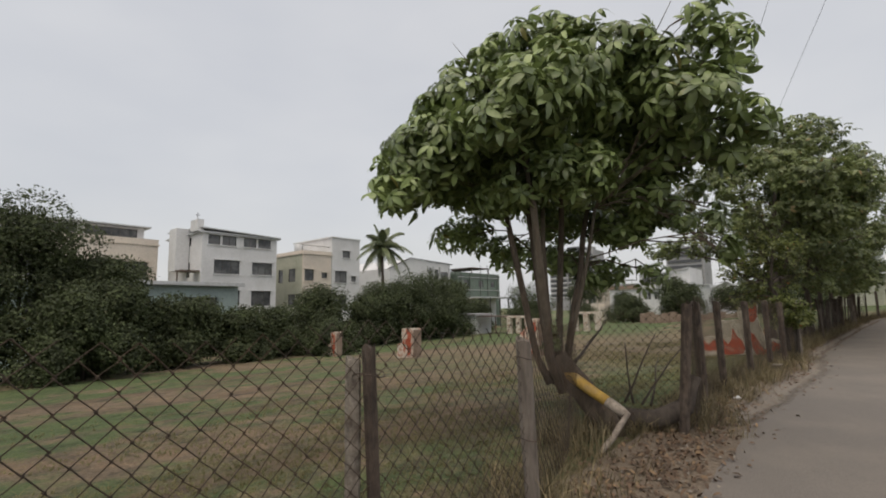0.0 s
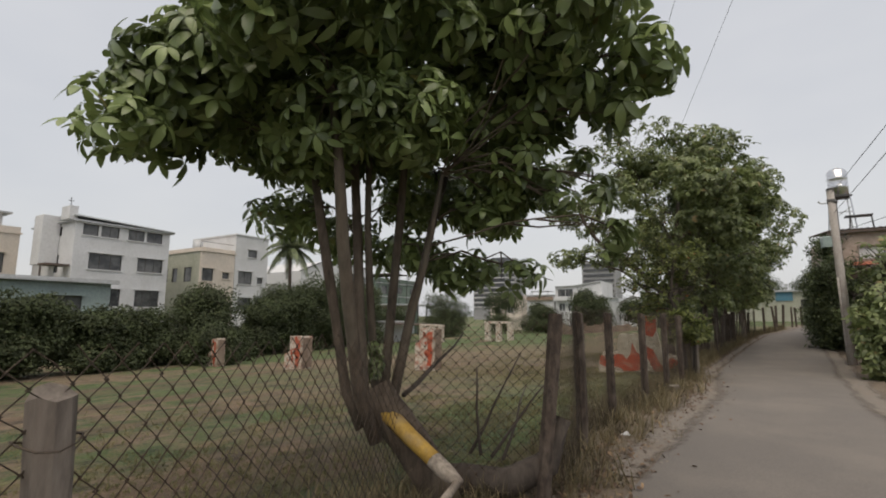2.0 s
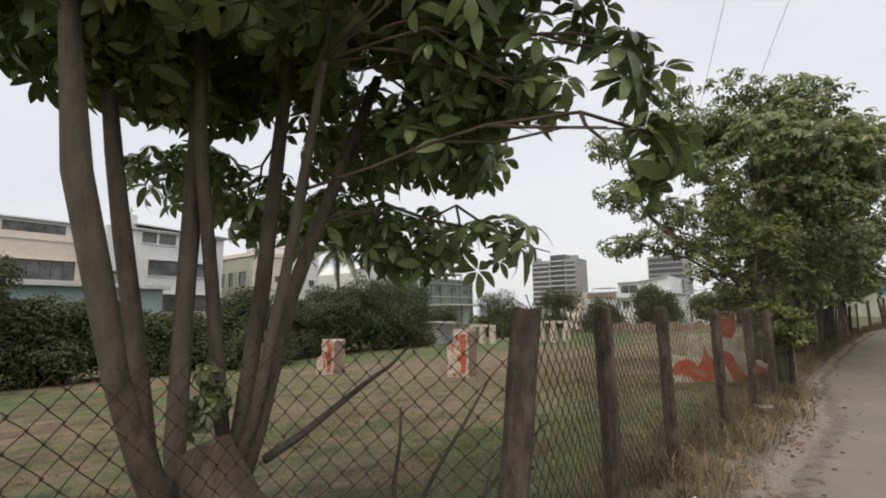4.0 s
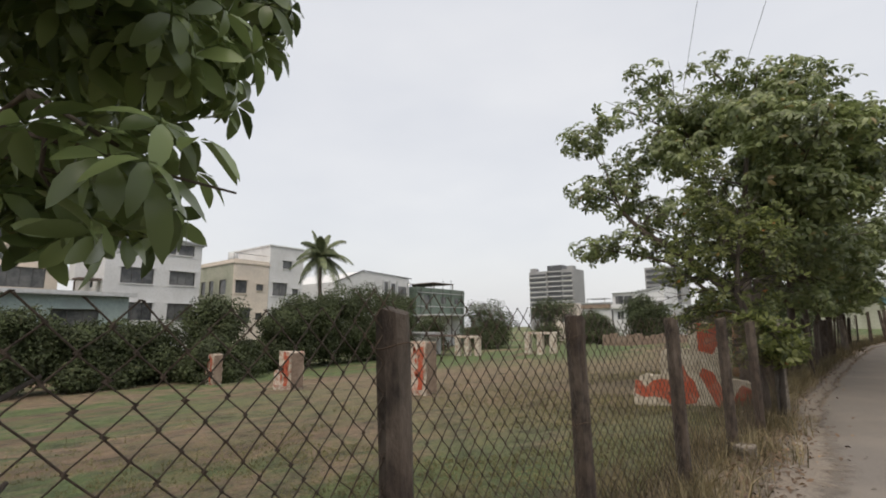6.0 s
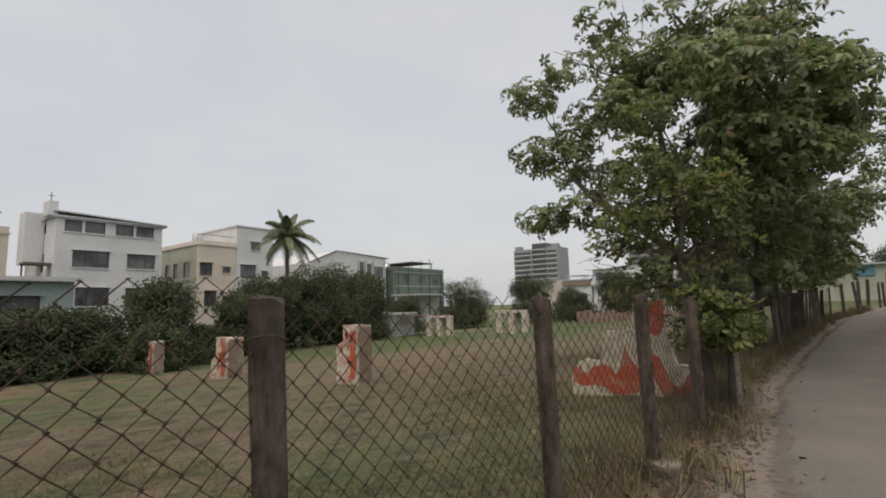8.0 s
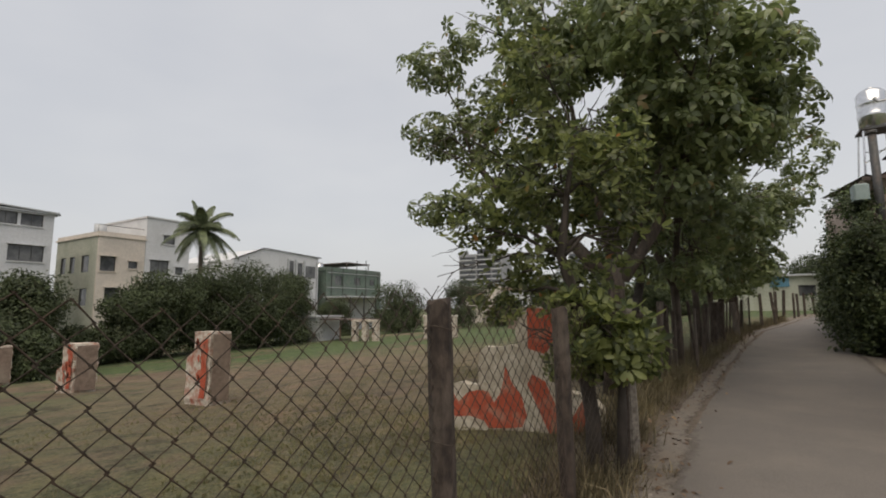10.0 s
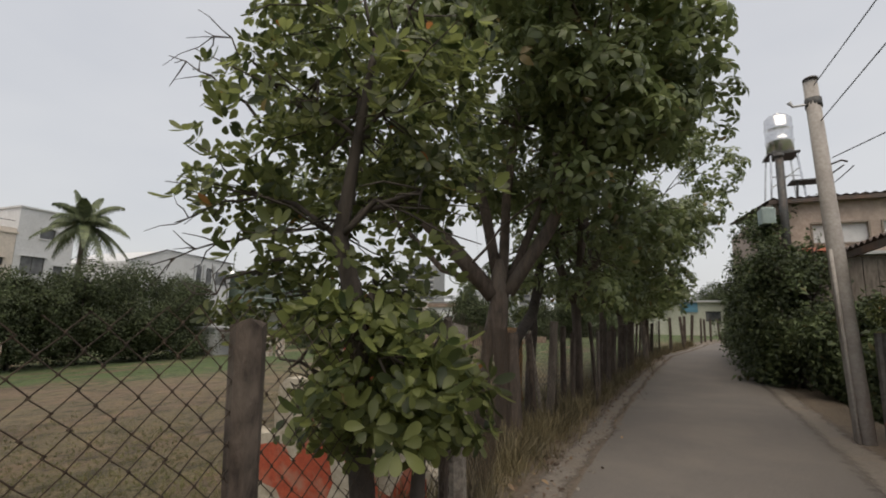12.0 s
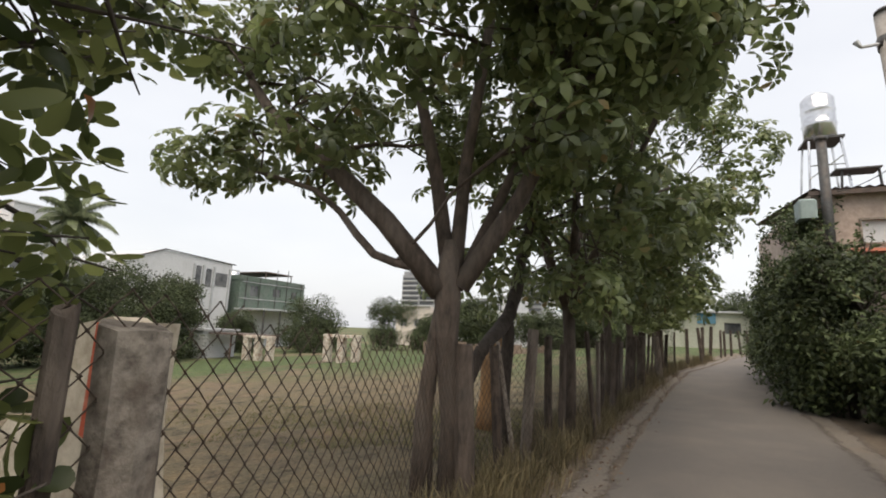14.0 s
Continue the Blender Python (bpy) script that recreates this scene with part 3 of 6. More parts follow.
def post_mesh(name, base, top, w, d, material, seed):
    """A rough square post with worn corners, split top and slight twist."""
    s = Solid()
    rnd = random.Random(seed)
    base, top = Vector(base), Vector(top)
    rings = 7
    for i in range(rings):
        t = i / (rings - 1)
        c = base.lerp(top, t)
        tw = 0.1 * t * rnd.uniform(-1, 1) + seed * 0.37
        for k in range(8):
            a = math.pi / 4 * k + math.pi / 8
            sx, sy = math.cos(a), math.sin(a)
            m = max(abs(sx), abs(sy))
            r = 0.93 / m * (1 + rnd.uniform(-0.06, 0.06))
            x, y = sx * r * w / 2, sy * r * d / 2
            z = rnd.uniform(-0.02, 0.02) if i == rings - 1 else 0
            s.v.append((c.x + x * math.cos(tw) - y * math.sin(tw), c.y + x * math.sin(tw) + y * math.cos(tw), c.z + z))
    for i in range(rings - 1):
        for k in range(8):
            j = (k + 1) % 8
            s.f.append((i * 8 + k, i * 8 + j, (i + 1) * 8 + j, (i + 1) * 8 + k))
    s.f.append(tuple((rings - 1) * 8 + k for k in range(8)))
    return s.mesh(name, material)


def link_mesh(name, a, b, top_a, top_b, seed, pitch=0.098, low=0.04, wire=0.0026):
    """Chain link between two posts: zigzag wires, each a thin tube, with a slack upper edge."""
    a, b = Vector((a[0], a[1], 0)), Vector((b[0], b[1], 0))
    run = (b - a).length
    side = (b - a).normalized()
    out = Vector((-side.y, side.x, 0))
    n = max(2, round(run / (pitch / 2)))
    vs, ts = [], []

    def at(u, z):
        t = u / run
        k = Vector((u * 0.9, z * 1.4, seed * 7.3))
        bulge = 0.045 * noise.noise(k) * math.sin(math.pi * min(max(t, 0), 1))
        sag = 0.05 * noise.noise(Vector((u * 1.1, seed * 3.0, 0))) * math.sin(math.pi * t) * z
        p = a + side * u + out * bulge
        g = land(p.x, p.y)
        return np.array((p.x, p.y, g + z + sag - 0.03 * math.sin(math.pi * t) * z))
    step = run / n
    jit = random.Random(seed + 900)
    for i in range(n):
        u0 = i * step
        hi = top_a + (top_b - top_a) * (i / n)
        m = int((hi - low) / (pitch / 2)) + (1 if (i * 7 + seed) % 5 else 0)
        raw = []
        for k in range(m + 1):
            even = (k + i) % 2 == 0
            raw.append(at(u0 + (step * 0.98 if even else 0.0) + (0.003 if even else -0.003) + jit.uniform(-0.004, 0.004), low + k * pitch / 2 + jit.uniform(-0.003, 0.003)))
        pts, rad = [], []
        for k in range(len(raw)):
            if k:
                pts.append(raw[k] * 0.87 + raw[k - 1] * 0.13)
                rad.append(wire)
            pts.append(raw[k])
            rad.append(wire * 1.75)
            if k < len(raw) - 1:
                pts.append(raw[k] * 0.87 + raw[k + 1] * 0.13)
                rad.append(wire)
        e1 = np.array((out.x, out.y, 0.0))
        e2 = np.array((side.x, side.y, 0.0))
        for k in range(len(pts)):
            base = len(vs)
            for c in range(3):
                w = 2.0944 * c
                vs.append(pts[k] + e1 * (rad[k] * math.cos(w)) + e2 * (rad[k] * math.sin(w) * 1.25))
            if k:
                for c in range(3):
                    e = (c + 1) % 3
                    ts += [(base - 3 + c, base - 3 + e, base + e), (base - 3 + c, base + e, base + c)]
    return mesh_arrays(name, np.array(vs), np.array(ts), M_WIRE)


def build_fence():
    fence = thing("fence", "rusty chain-link fence on rough dark timber posts", "fence", (-1.4, 8.0, 0))
    far = far_fence()
    for i, (x, y, top) in enumerate(LANE_FENCE):
        lean = (0.0, 0.06, 0)
        w, mat, lab = 0.115, M_POST, ""
        if i == TREE_TIE:
            continue
        if i == 7:
            lean = (-0.10, -0.14, 0)
        if i == 4:
            w = 0.06
        if i == 5:
            w, mat, lab = 0.10, M_GREYWOOD, "square weathered post bound with wire ties"
        if i == 13:
            lean, w = (-0.02, 0.02, 0), 0.05
        g = land(x, y) - 0.05
        part("post", post_mesh("post", (x + lean[0], y + lean[1], g), (x, y, top), w, w, mat, i), fence, lab)
    # doubled posts: a pale one beside the second, a square concrete one beside the last
    part("post", post_mesh("post", (-1.475, 1.07, -0.05), (-1.475, 1.08, 1.19), 0.05, 0.07, M_CONC, 31), fence, "pale concrete post")
    part("post", post_mesh("post", (-0.97, 14.99, -0.05), (-0.97, 14.99, 1.42), 0.16, 0.16, M_CONC, 32), fence, "flaking square concrete post")
    for i, (x, y, top) in enumerate(far):
        rnd = random.Random(i + 50)
        w = rnd.choice((0.07, 0.10, 0.13, 0.19)) if y < 36 else rnd.uniform(0.11, 0.16)
        g = land(x, y) - 0.05
        mat = (M_BARK, M_POST, M_GREYWOOD, M_POST)[i % 4] if y < 32 else M_POST
        part("post", post_mesh("post", (x + rnd.uniform(-0.12, 0.12), y + rnd.uniform(-0.15, 0.15), g), (x, y, top), w, w, mat, i + 60), fence)
    line = LANE_FENCE + far
    for i, (p, q) in enumerate(zip(line, line[1:])):
        if p[1] < -3.5 or p[1] > 34:
            continue
        ha, hb = (r[2] - land(r[0], r[1]) - (-0.03 if r[1] > 4 else -0.08) for r in (p, q))
        part("chain_link", link_mesh("chain_link", p, q, ha, hb, i, 0.098 if p[1] < 22 else 0.13), fence)
    # tie wires round the near posts
    for i in (4, 5, 8, 9, 10, 11):
        x, y, top = LANE_FENCE[i]
        for z in (top - 0.12, top - 0.62):
            s = Solid()
            ring = [(x + 0.07 * math.cos(a) * 1.05, y + 0.07 * math.sin(a), z + 0.012 * math.sin(a * 2 + i)) for a in np.linspace(0, 6.283, 11)]
            s.tube(ring, 0.0028, 4, cap=False)
            part("tie_wire", s.mesh("tie_wire", M_WIRE), fence)
    return fence


build_fence()


# ---- trees ----
PALM_A = [palmate(7, 0.175, 0.070, 0.75, True, 0.2), palmate(6, 0.16, 0.068, 1.05, True, 0.25), palmate(6, 0.18, 0.074, 0.55, True, 0.2), palmate(5, 0.17, 0.072, 1.25, True, 0.3)]
PALM_B = [palmate(6, 0.18, 0.078, 0.6), palmate(6, 0.165, 0.072, 0.9), palmate(5, 0.18, 0.08, 0.3)]


def sprig(count, length, width, spread, seed):
    """A small twig's worth of leaves, for shrubs and far crowns."""
    rnd = random.Random(seed)
    vs, ts, b = [], [], 0
    for k in range(count):
        ln = length * rnd.uniform(0.7, 1.2)
        v = np.array([(0, 0, 0), (ln * 0.5, width * 0.5, 0.02), (ln, 0, -0.3 * ln * rnd.random()), (ln * 0.5, -width * 0.5, 0.02)])
        t = np.array([(0, 3, 1), (1, 3, 2)])
        m = Euler((rnd.uniform(-0.9, 0.9), rnd.uniform(-0.9, 0.7), rnd.uniform(0, 6.283))).to_matrix()
        v = v @ np.array(m).T + np.array((rnd.uniform(-1, 1), rnd.uniform(-1, 1), rnd.uniform(-0.7, 0.7))) * spread
        vs.append(v)
        ts.append(t + b)
        b += len(v)
    return np.concatenate(vs), np.concatenate(ts)


SPRIG = [sprig(10, 0.085, 0.042, 0.14, 1), sprig(10, 0.075, 0.04, 0.15, 2), sprig(9, 0.10, 0.042, 0.13, 3)]
SPRIG_LANE = [sprig(9, 0.13, 0.055, 0.17, 6), sprig(10, 0.10, 0.05, 0.16, 7), sprig(8, 0.16, 0.06, 0.19, 8)]
SPRIG_BIG = [sprig(8, 0.16, 0.085, 0.26, 4), sprig(8, 0.14, 0.08, 0.28, 5)]


def build_tree_a():
    tree = thing("tree", "bushy many-stemmed tree with glossy palmate leaves", "tree", (-2.65, 5.25, land(-2.65, 5.25)))
    stems = [([(-1.98, 5.24, -0.15), (-2.12, 5.22, 0.16), (-2.32, 5.18, 0.42), (-2.50, 5.12, 0.64), (-2.60, 5.10, 0.80)], [0.17, 0.15, 0.14, 0.15, 0.13]),
             ([(-2.46, 4.94, 0.42), (-2.54, 4.82, 0.80), (-2.48, 4.68, 1.16), (-2.47, 4.60, 1.51), (-2.44, 4.49, 1.93), (-2.44, 4.42, 2.5), (-2.50, 4.38, 3.1)], [0.055, 0.054, 0.051, 0.05, 0.047, 0.042, 0.032]),
             ([(-2.62, 4.96, 0.5), (-2.76, 4.91, 0.80), (-2.83, 4.85, 1.33), (-2.89, 4.79, 1.78), (-2.94, 4.74, 2.18), (-3.02, 4.68, 2.8)], [0.05, 0.044, 0.041, 0.039, 0.037, 0.03]),
             ([(-2.58, 5.02, 0.5), (-2.63, 4.98, 0.81), (-2.73, 5.02, 1.43), (-2.81, 5.06, 2.06), (-2.92, 5.11, 2.82), (-2.98, 5.14, 3.2)], [0.054, 0.047, 0.045, 0.043, 0.038, 0.032]),
             ([(-2.66, 5.16, 0.5), (-2.72, 5.24, 0.80), (-2.72, 5.14, 1.55), (-2.68, 5.04, 2.13), (-2.62, 4.96, 2.8)], [0.045, 0.036, 0.034, 0.031, 0.026]),
             ([(-2.60, 5.16, 0.5), (-2.65, 5.28, 0.78), (-2.66, 5.38, 1.56), (-2.61, 5.42, 2.39), (-2.61, 5.46, 2.85), (-2.6, 5.5, 3.2)], [0.054, 0.044, 0.041, 0.037, 0.032, 0.027]),
             ([(-2.52, 5.16, 0.6), (-2.50, 5.27, 0.92), (-2.33, 5.30, 1.58), (-2.22, 5.30, 1.98), (-2.1, 5.32, 2.6)], [0.035, 0.028, 0.026, 0.024, 0.019]),
             ([(-2.54, 5.18, 0.5), (-2.55, 5.32, 0.84), (-2.46, 5.42, 1.50), (-2.44, 5.56, 1.88), (-2.48, 5.77, 2.31), (-2.45, 6.0, 2.9)], [0.055, 0.044, 0.041, 0.039, 0.036, 0.03])]
    blobs = [((-2.6, 5.2, 4.0), (1.3, 1.1, 0.8)), ((-4.0, 5.0, 3.8), (0.8, 0.8, 0.55)), ((-3.4, 5.0, 4.7), (0.65, 0.65, 0.5)), ((-2.5, 5.1, 4.75), (0.6, 0.6, 0.4)), ((-1.9, 5.2, 4.45), (0.7, 0.7, 0.45)),
             ((-1.4, 5.6, 4.15), (0.7, 0.6, 0.5)), ((-1.25, 5.85, 3.4), (0.55, 0.5, 0.45)), ((-2.0, 6.1, 3.45), (0.8, 0.6, 0.6)), ((-3.4, 5.9, 3.6), (0.9, 0.7, 0.6)),
             ((-2.3, 4.3, 3.8), (0.8, 0.6, 0.55)), ((-3.3, 4.3, 3.8), (0.8, 0.6, 0.55)), ((-0.78, 5.65, 4.75), (0.36, 0.36, 0.42)), ((-0.6, 5.5, 4.2), (0.32, 0.36, 0.36)),
             ((-2.5, 4.35, 2.95), (0.6, 0.4, 0.36)), ((-3.05, 4.6, 2.85), (0.5, 0.4, 0.34)), ((-2.1, 4.8, 2.9), (0.5, 0.4, 0.34)),
             ((-4.6, 5.3, 3.4), (0.55, 0.55, 0.35)), ((-2.7, 5.2, 3.15), (1.0, 0.8, 0.4)), ((-3.7, 5.4, 3.1), (0.65, 0.6, 0.35)), ((-0.95, 5.2, 3.65), (0.5, 0.5, 0.4)),
             ((-3.8, 5.9, 2.25), (0.6, 0.45, 0.3)), ((-4.5, 5.8, 2.6), (0.6, 0.5, 0.3)), ((-4.4, 4.5, 3.55), (0.5, 0.45, 0.4)), ((-3.5, 3.9, 3.25), (0.65, 0.55, 0.5)), ((-3.65, 3.55, 2.85), (0.4, 0.35, 0.35)), ((-4.15, 4.05, 3.05), (0.45, 0.4, 0.4)), ((-2.4, 3.7, 3.5), (0.6, 0.45, 0.45)),
             # low boughs over the fence and towards the field
             ((-0.84, 6.0, 2.05), (0.15, 0.18, 0.2)), ((-1.05, 6.05, 2.45), (0.28, 0.28, 0.22)), ((-1.45, 6.1, 2.75), (0.48, 0.4, 0.34)), ((-1.25, 6.0, 2.42), (0.24, 0.2, 0.17)), ((-1.8, 6.0, 2.6), (0.38, 0.3, 0.26)), ((-2.05, 5.95, 2.4), (0.32, 0.25, 0.22)), ((-0.47, 5.8, 3.45), (0.3, 0.3, 0.3)), ((-0.72, 5.8, 3.08), (0.26, 0.25, 0.2)), ((-1.6, 5.75, 2.75), (0.3, 0.25, 0.25)), ((-1.8, 6.35, 1.80), (0.32, 0.28, 0.22)), ((-2.25, 6.45, 2.45), (0.4, 0.38, 0.26)),
             ((-2.5, 6.75, 2.6), (0.32, 0.3, 0.26)), ((-2.0, 6.5, 2.85), (0.28, 0.26, 0.24)), ((-2.55, 6.4, 1.9), (0.42, 0.35, 0.24)), ((-3.1, 6.2, 2.1), (0.5, 0.4, 0.26)), ((-3.1, 6.4, 2.8), (0.7, 0.5, 0.4)), ((-3.4, 6.82, 2.9), (0.5, 0.35, 0.35)), ((-2.75, 6.98, 3.2), (0.5, 0.4, 0.35))]
    part("trunk", limbs_mesh("trunk", stems, blobs, M_BARK_A, 3, 0.008, 7, 3, 3, 1, 0.45), tree)
    high = [b for b in blobs if b[0][2] > 2.95]
    part("crown", crown_mesh("crown", high, 3300, PALM_A, M_LEAF_A, 0.7, (0.8, 1.22), 0.20, 0.55), tree)
    part("bough_foliage", crown_mesh("bough_foliage", [b for b in blobs if b not in high], 1150, PALM_A, M_LEAF_A, 0.75, (0.6, 1.0), 0.20, 0.55), tree, "leaves on the low boughs")
    # suckers at the foot
    s = Solid()
    for k, (x, y, z) in enumerate([(-1.75, 6.15, 1.05), (-2.0, 5.75, 0.95), (-1.5, 6.3, 0.85), (-1.85, 6.5, 0.7)]):
        s.tube(bent((-2.0 + 0.1 * k, 5.62, 0.25), (x, y, z), 4, 0, 0.05, k), [0.016, 0.013, 0.011, 0.009, 0.006], 5)
    s.tube(bent((-2.48, 5.32, 0.72), (-2.46, 6.34, 1.22), 5, 0.03, 0.02, 9), [0.024, 0.022, 0.019, 0.016, 0.012, 0.007], 6)
    part("sucker", s.mesh("sucker", M_BARK_D, True), tree, "thin dark shoots")
    sprout = [((-2.64, 5.14, 0.98), (0.10, 0.08, 0.14)), ((-2.70, 5.08, 0.94), (0.09, 0.07, 0.10)), ((-2.62, 5.10, 1.16), (0.06, 0.05, 0.10))]
    part("sprout", crown_mesh("sprout", sprout, 46, PALM_A, M_LEAF_A, 0.6, (0.3, 0.5), 0.3, 0.3), tree, "young leaves sprouting from the stump")
    root = Solid()
    root.tube([(-2.35, 5.3, 0.05), (-1.95, 5.45, 0.10), (-1.6, 5.5, 0.12), (-1.32, 5.62, 0.28), (-1.22, 5.72, 0.6)], [0.13, 0.12, 0.12, 0.10, 0.06], 9, 0.3)
    part("root", root.mesh("root", M_BARK_D, True), tree, "thick dark surface root")
    return tree


build_tree_a()


def build_barrier():
    bar = thing("painted_log", "broken yellow-painted log leaning from the tree foot", "log", (-2.2, 5.0, 0))
    s = Solid().tube(bent((-2.45, 5.05, 0.62), (-1.95, 4.98, 0.36), 4, 0, 0.008, 3), [0.062, 0.064, 0.062, 0.06, 0.058], 10, 0.12)
    part("painted_length", s.mesh("painted_length", M_YELLOW, True), bar, "flaking yellow paint")
    s = Solid().tube(bent((-1.952, 4.98, 0.361), (-1.72, 4.95, 0.24), 3, 0, 0.01, 5), [0.058, 0.062, 0.057, 0.04], 10, 0.3)
    part("bare_length", s.mesh("bare_length", M_WOODP, True), bar, "splintered bleached wood")
    s = Solid().tube(bent((-1.73, 4.93, 0.25), (-1.80, 4.28, -0.04), 4, 0, 0.015, 7), [0.026, 0.03, 0.028, 0.03, 0.026], 7, 0.25)
    part("prop", s.mesh("prop", M_WOODP, True), bar, "pale broken branch")


build_barrier()


def build_tree_b():
    tree = thing("tree", "large spreading tree over the fence with palmate leaves", "tree", (-1.65, 18.45, 0))
    stems = [([(-1.60, 18.48, -0.1), (-1.62, 18.45, 0.6), (-1.66, 18.4, 1.3), (-1.66, 18.36, 1.8), (-1.66, 18.37, 2.05), (-1.66, 18.38, 2.3)], [0.13, 0.105, 0.10, 0.13, 0.12, 0.05]),
             ([(-1.85, 18.38, -0.1), (-1.86, 18.40, 0.7), (-1.80, 18.42, 1.35), (-1.70, 18.4, 1.8)], [0.11, 0.085, 0.08, 0.07]),
             ([(-1.72, 18.35, 1.8), (-2.3, 18.2, 2.5), (-3.0, 18.1, 3.15), (-3.6, 18.0, 3.6), (-4.1, 18.0, 4.2)], [0.12, 0.10, 0.085, 0.07, 0.05]),
             ([(-1.70, 18.32, 1.95), (-1.92, 18.28, 2.02), (-2.18, 18.24, 2.07), (-2.42, 18.22, 2.16), (-2.62, 18.2, 2.36), (-2.85, 18.2, 2.62), (-3.2, 18.2, 2.88), (-3.9, 18.2, 3.12), (-4.7, 18.2, 3.35)], [0.05, 0.046, 0.044, 0.042, 0.04, 0.037, 0.033, 0.026, 0.016]),
             ([(-1.66, 18.4, 1.9), (-1.9, 18.5, 3.0), (-2.2, 18.5, 4.2), (-2.4, 18.6, 5.6)], [0.085, 0.07, 0.055, 0.035]),
             ([(-1.62, 18.4, 1.9), (-1.65, 18.7, 3.2), (-1.5, 18.8, 4.6), (-1.3, 18.8, 6.2)], [0.08, 0.068, 0.055, 0.035]),
             ([(-1.55, 18.4, 1.85), (-1.0, 18.5, 2.7), (-0.6, 18.5, 3.6), (-0.2, 18.6, 4.8)], [0.10, 0.085, 0.065, 0.04]),
             ([(-1.6, 18.45, 1.85), (-1.25, 18.9, 3.0), (-0.9, 19.4, 4.2)], [0.07, 0.055, 0.04])]
    blobs = random_blobs((-2.0, 18.5, 5.0), (3.5, 2.9, 2.2), 50, (0.45, 0.95), 11, 0.8)
    blobs += [((-4.9, 18.2, 3.4), (0.8, 0.7, 0.4)), ((-3.9, 18.0, 3.4), (0.7, 0.7, 0.45)), ((-5.2, 18.4, 6.45), (0.8, 0.8, 0.6)), ((-4.9, 18.0, 4.9), (0.75, 0.7, 0.5)), ((-4.2, 18.0, 4.5), (0.7, 0.7, 0.5)),
              ((0.4, 18.6, 4.7), (0.8, 0.9, 0.8)), ((0.7, 19.2, 5.6), (0.8, 0.8, 0.7)), ((-0.3, 17.8, 3.9), (0.8, 0.8, 0.6)), ((-2.4, 17.2, 4.0), (0.8, 0.6, 0.5)), ((-2.6, 17.7, 3.3), (0.6, 0.5, 0.4)), ((-1.5, 17.3, 3.7), (0.7, 0.5, 0.45)), ((-0.5, 18.1, 3.2), (0.6, 0.6, 0.4)), ((-3.2, 18.7, 3.2), (0.6, 0.6, 0.4)), ((-1.0, 19.2, 3.4), (0.7, 0.7, 0.5)), ((-2.2, 19.3, 3.5), (0.7, 0.7, 0.5)), ((-4.2, 18.3, 7.05), (0.7, 0.7, 0.55)), ((-3.2, 18.2, 7.6), (0.75, 0.75, 0.55)), ((-1.9, 18.5, 7.4), (0.8, 0.8, 0.5)), ((-1.1, 18.6, 7.1), (0.75, 0.75, 0.5)), ((-0.5, 18.9, 7.0), (0.8, 0.75, 0.6)), ((0.1, 19.1, 6.7), (0.7, 0.7, 0.55))]
    part("trunk", limbs_mesh("trunk", stems, blobs, M_BARK, 3, 0.011, 7, 5, 2, 2), tree)
    part("crown", crown_mesh("crown", blobs, 5200, PALM_B, M_LEAF_B, 0.75, (0.75, 1.15), 0.22, 0.5), tree)


build_tree_b()


def build_tree_c(x, y, fork, height, spread, seed, count, label, shift):
    g = land(x, y)
    tree = thing("tree", label, "tree", (x, y, g), "trees along the fence")
    stems = [([(x, y, g - 0.1), (x + 0.03, y, g + fork * 0.5), (x, y, g + fork)], [0.10, 0.085, 0.09])]
    rnd = random.Random(seed)
    for k in range(5):
        a = k * 1.26 + rnd.uniform(-0.3, 0.3)
        d = spread * rnd.uniform(0.35, 0.7)
        stems.append((bent((x, y, g + fork - 0.05), (x + d * math.cos(a), y + d * math.sin(a), g + fork + (height - fork) * rnd.uniform(0.4, 0.7)), 4, 0.1, 0.1, seed + k), [0.07, 0.06, 0.05, 0.04, 0.025]))
    blobs = random_blobs((x + shift, y, g + fork + (height - fork) * 0.42), (spread, spread * 1.1, (height - fork) * 0.62), 28, (0.45, 0.95), seed, 0.85)
    for k in range(7):
        a = k * 0.9 + rnd.uniform(-0.3, 0.3)
        blobs.append(((x + spread * 0.6 * min(math.cos(a), 0.25), y + spread * 0.7 * math.sin(a), g + fork + rnd.uniform(0.1, 0.6)), (0.7, 0.7, 0.4)))
    if seed == 22:
        blobs += [((1.75, 24.6, 5.1), (0.75, 0.8, 0.6)), ((1.4, 24.2, 4.1), (0.7, 0.7, 0.45)), ((1.1, 24.8, 5.9), (0.8, 0.8, 0.6))]
    part("trunk", limbs_mesh("trunk", stems, blobs, M_BARK, 3, 0.010, 6, seed, 2, 1), tree)
    part("crown", crown_mesh("crown", blobs, count, PALM_B, M_LEAF_B, 0.7, (0.75, 1.1), 0.25), tree)


build_tree_c(-1.05, 21.4, 1.85, 7.2, 2.5, 21, 2200, "spreading tree in the fence line beyond a larger one", 0.5)
build_tree_c(-0.85, 25.0, 1.9, 7.2, 2.6, 22, 2700, "spreading tree in the fence line arching over the lane", 0.5)
build_tree_c(-0.6, 29.0, 1.7, 5.6, 2.1, 23, 1250, "smaller spreading tree where the fence bends", 0.1)
build_tree_c(0.1, 33.5, 1.5, 4.6, 1.6, 24, 950, "small dark tree by the bend of the lane", -0.2)


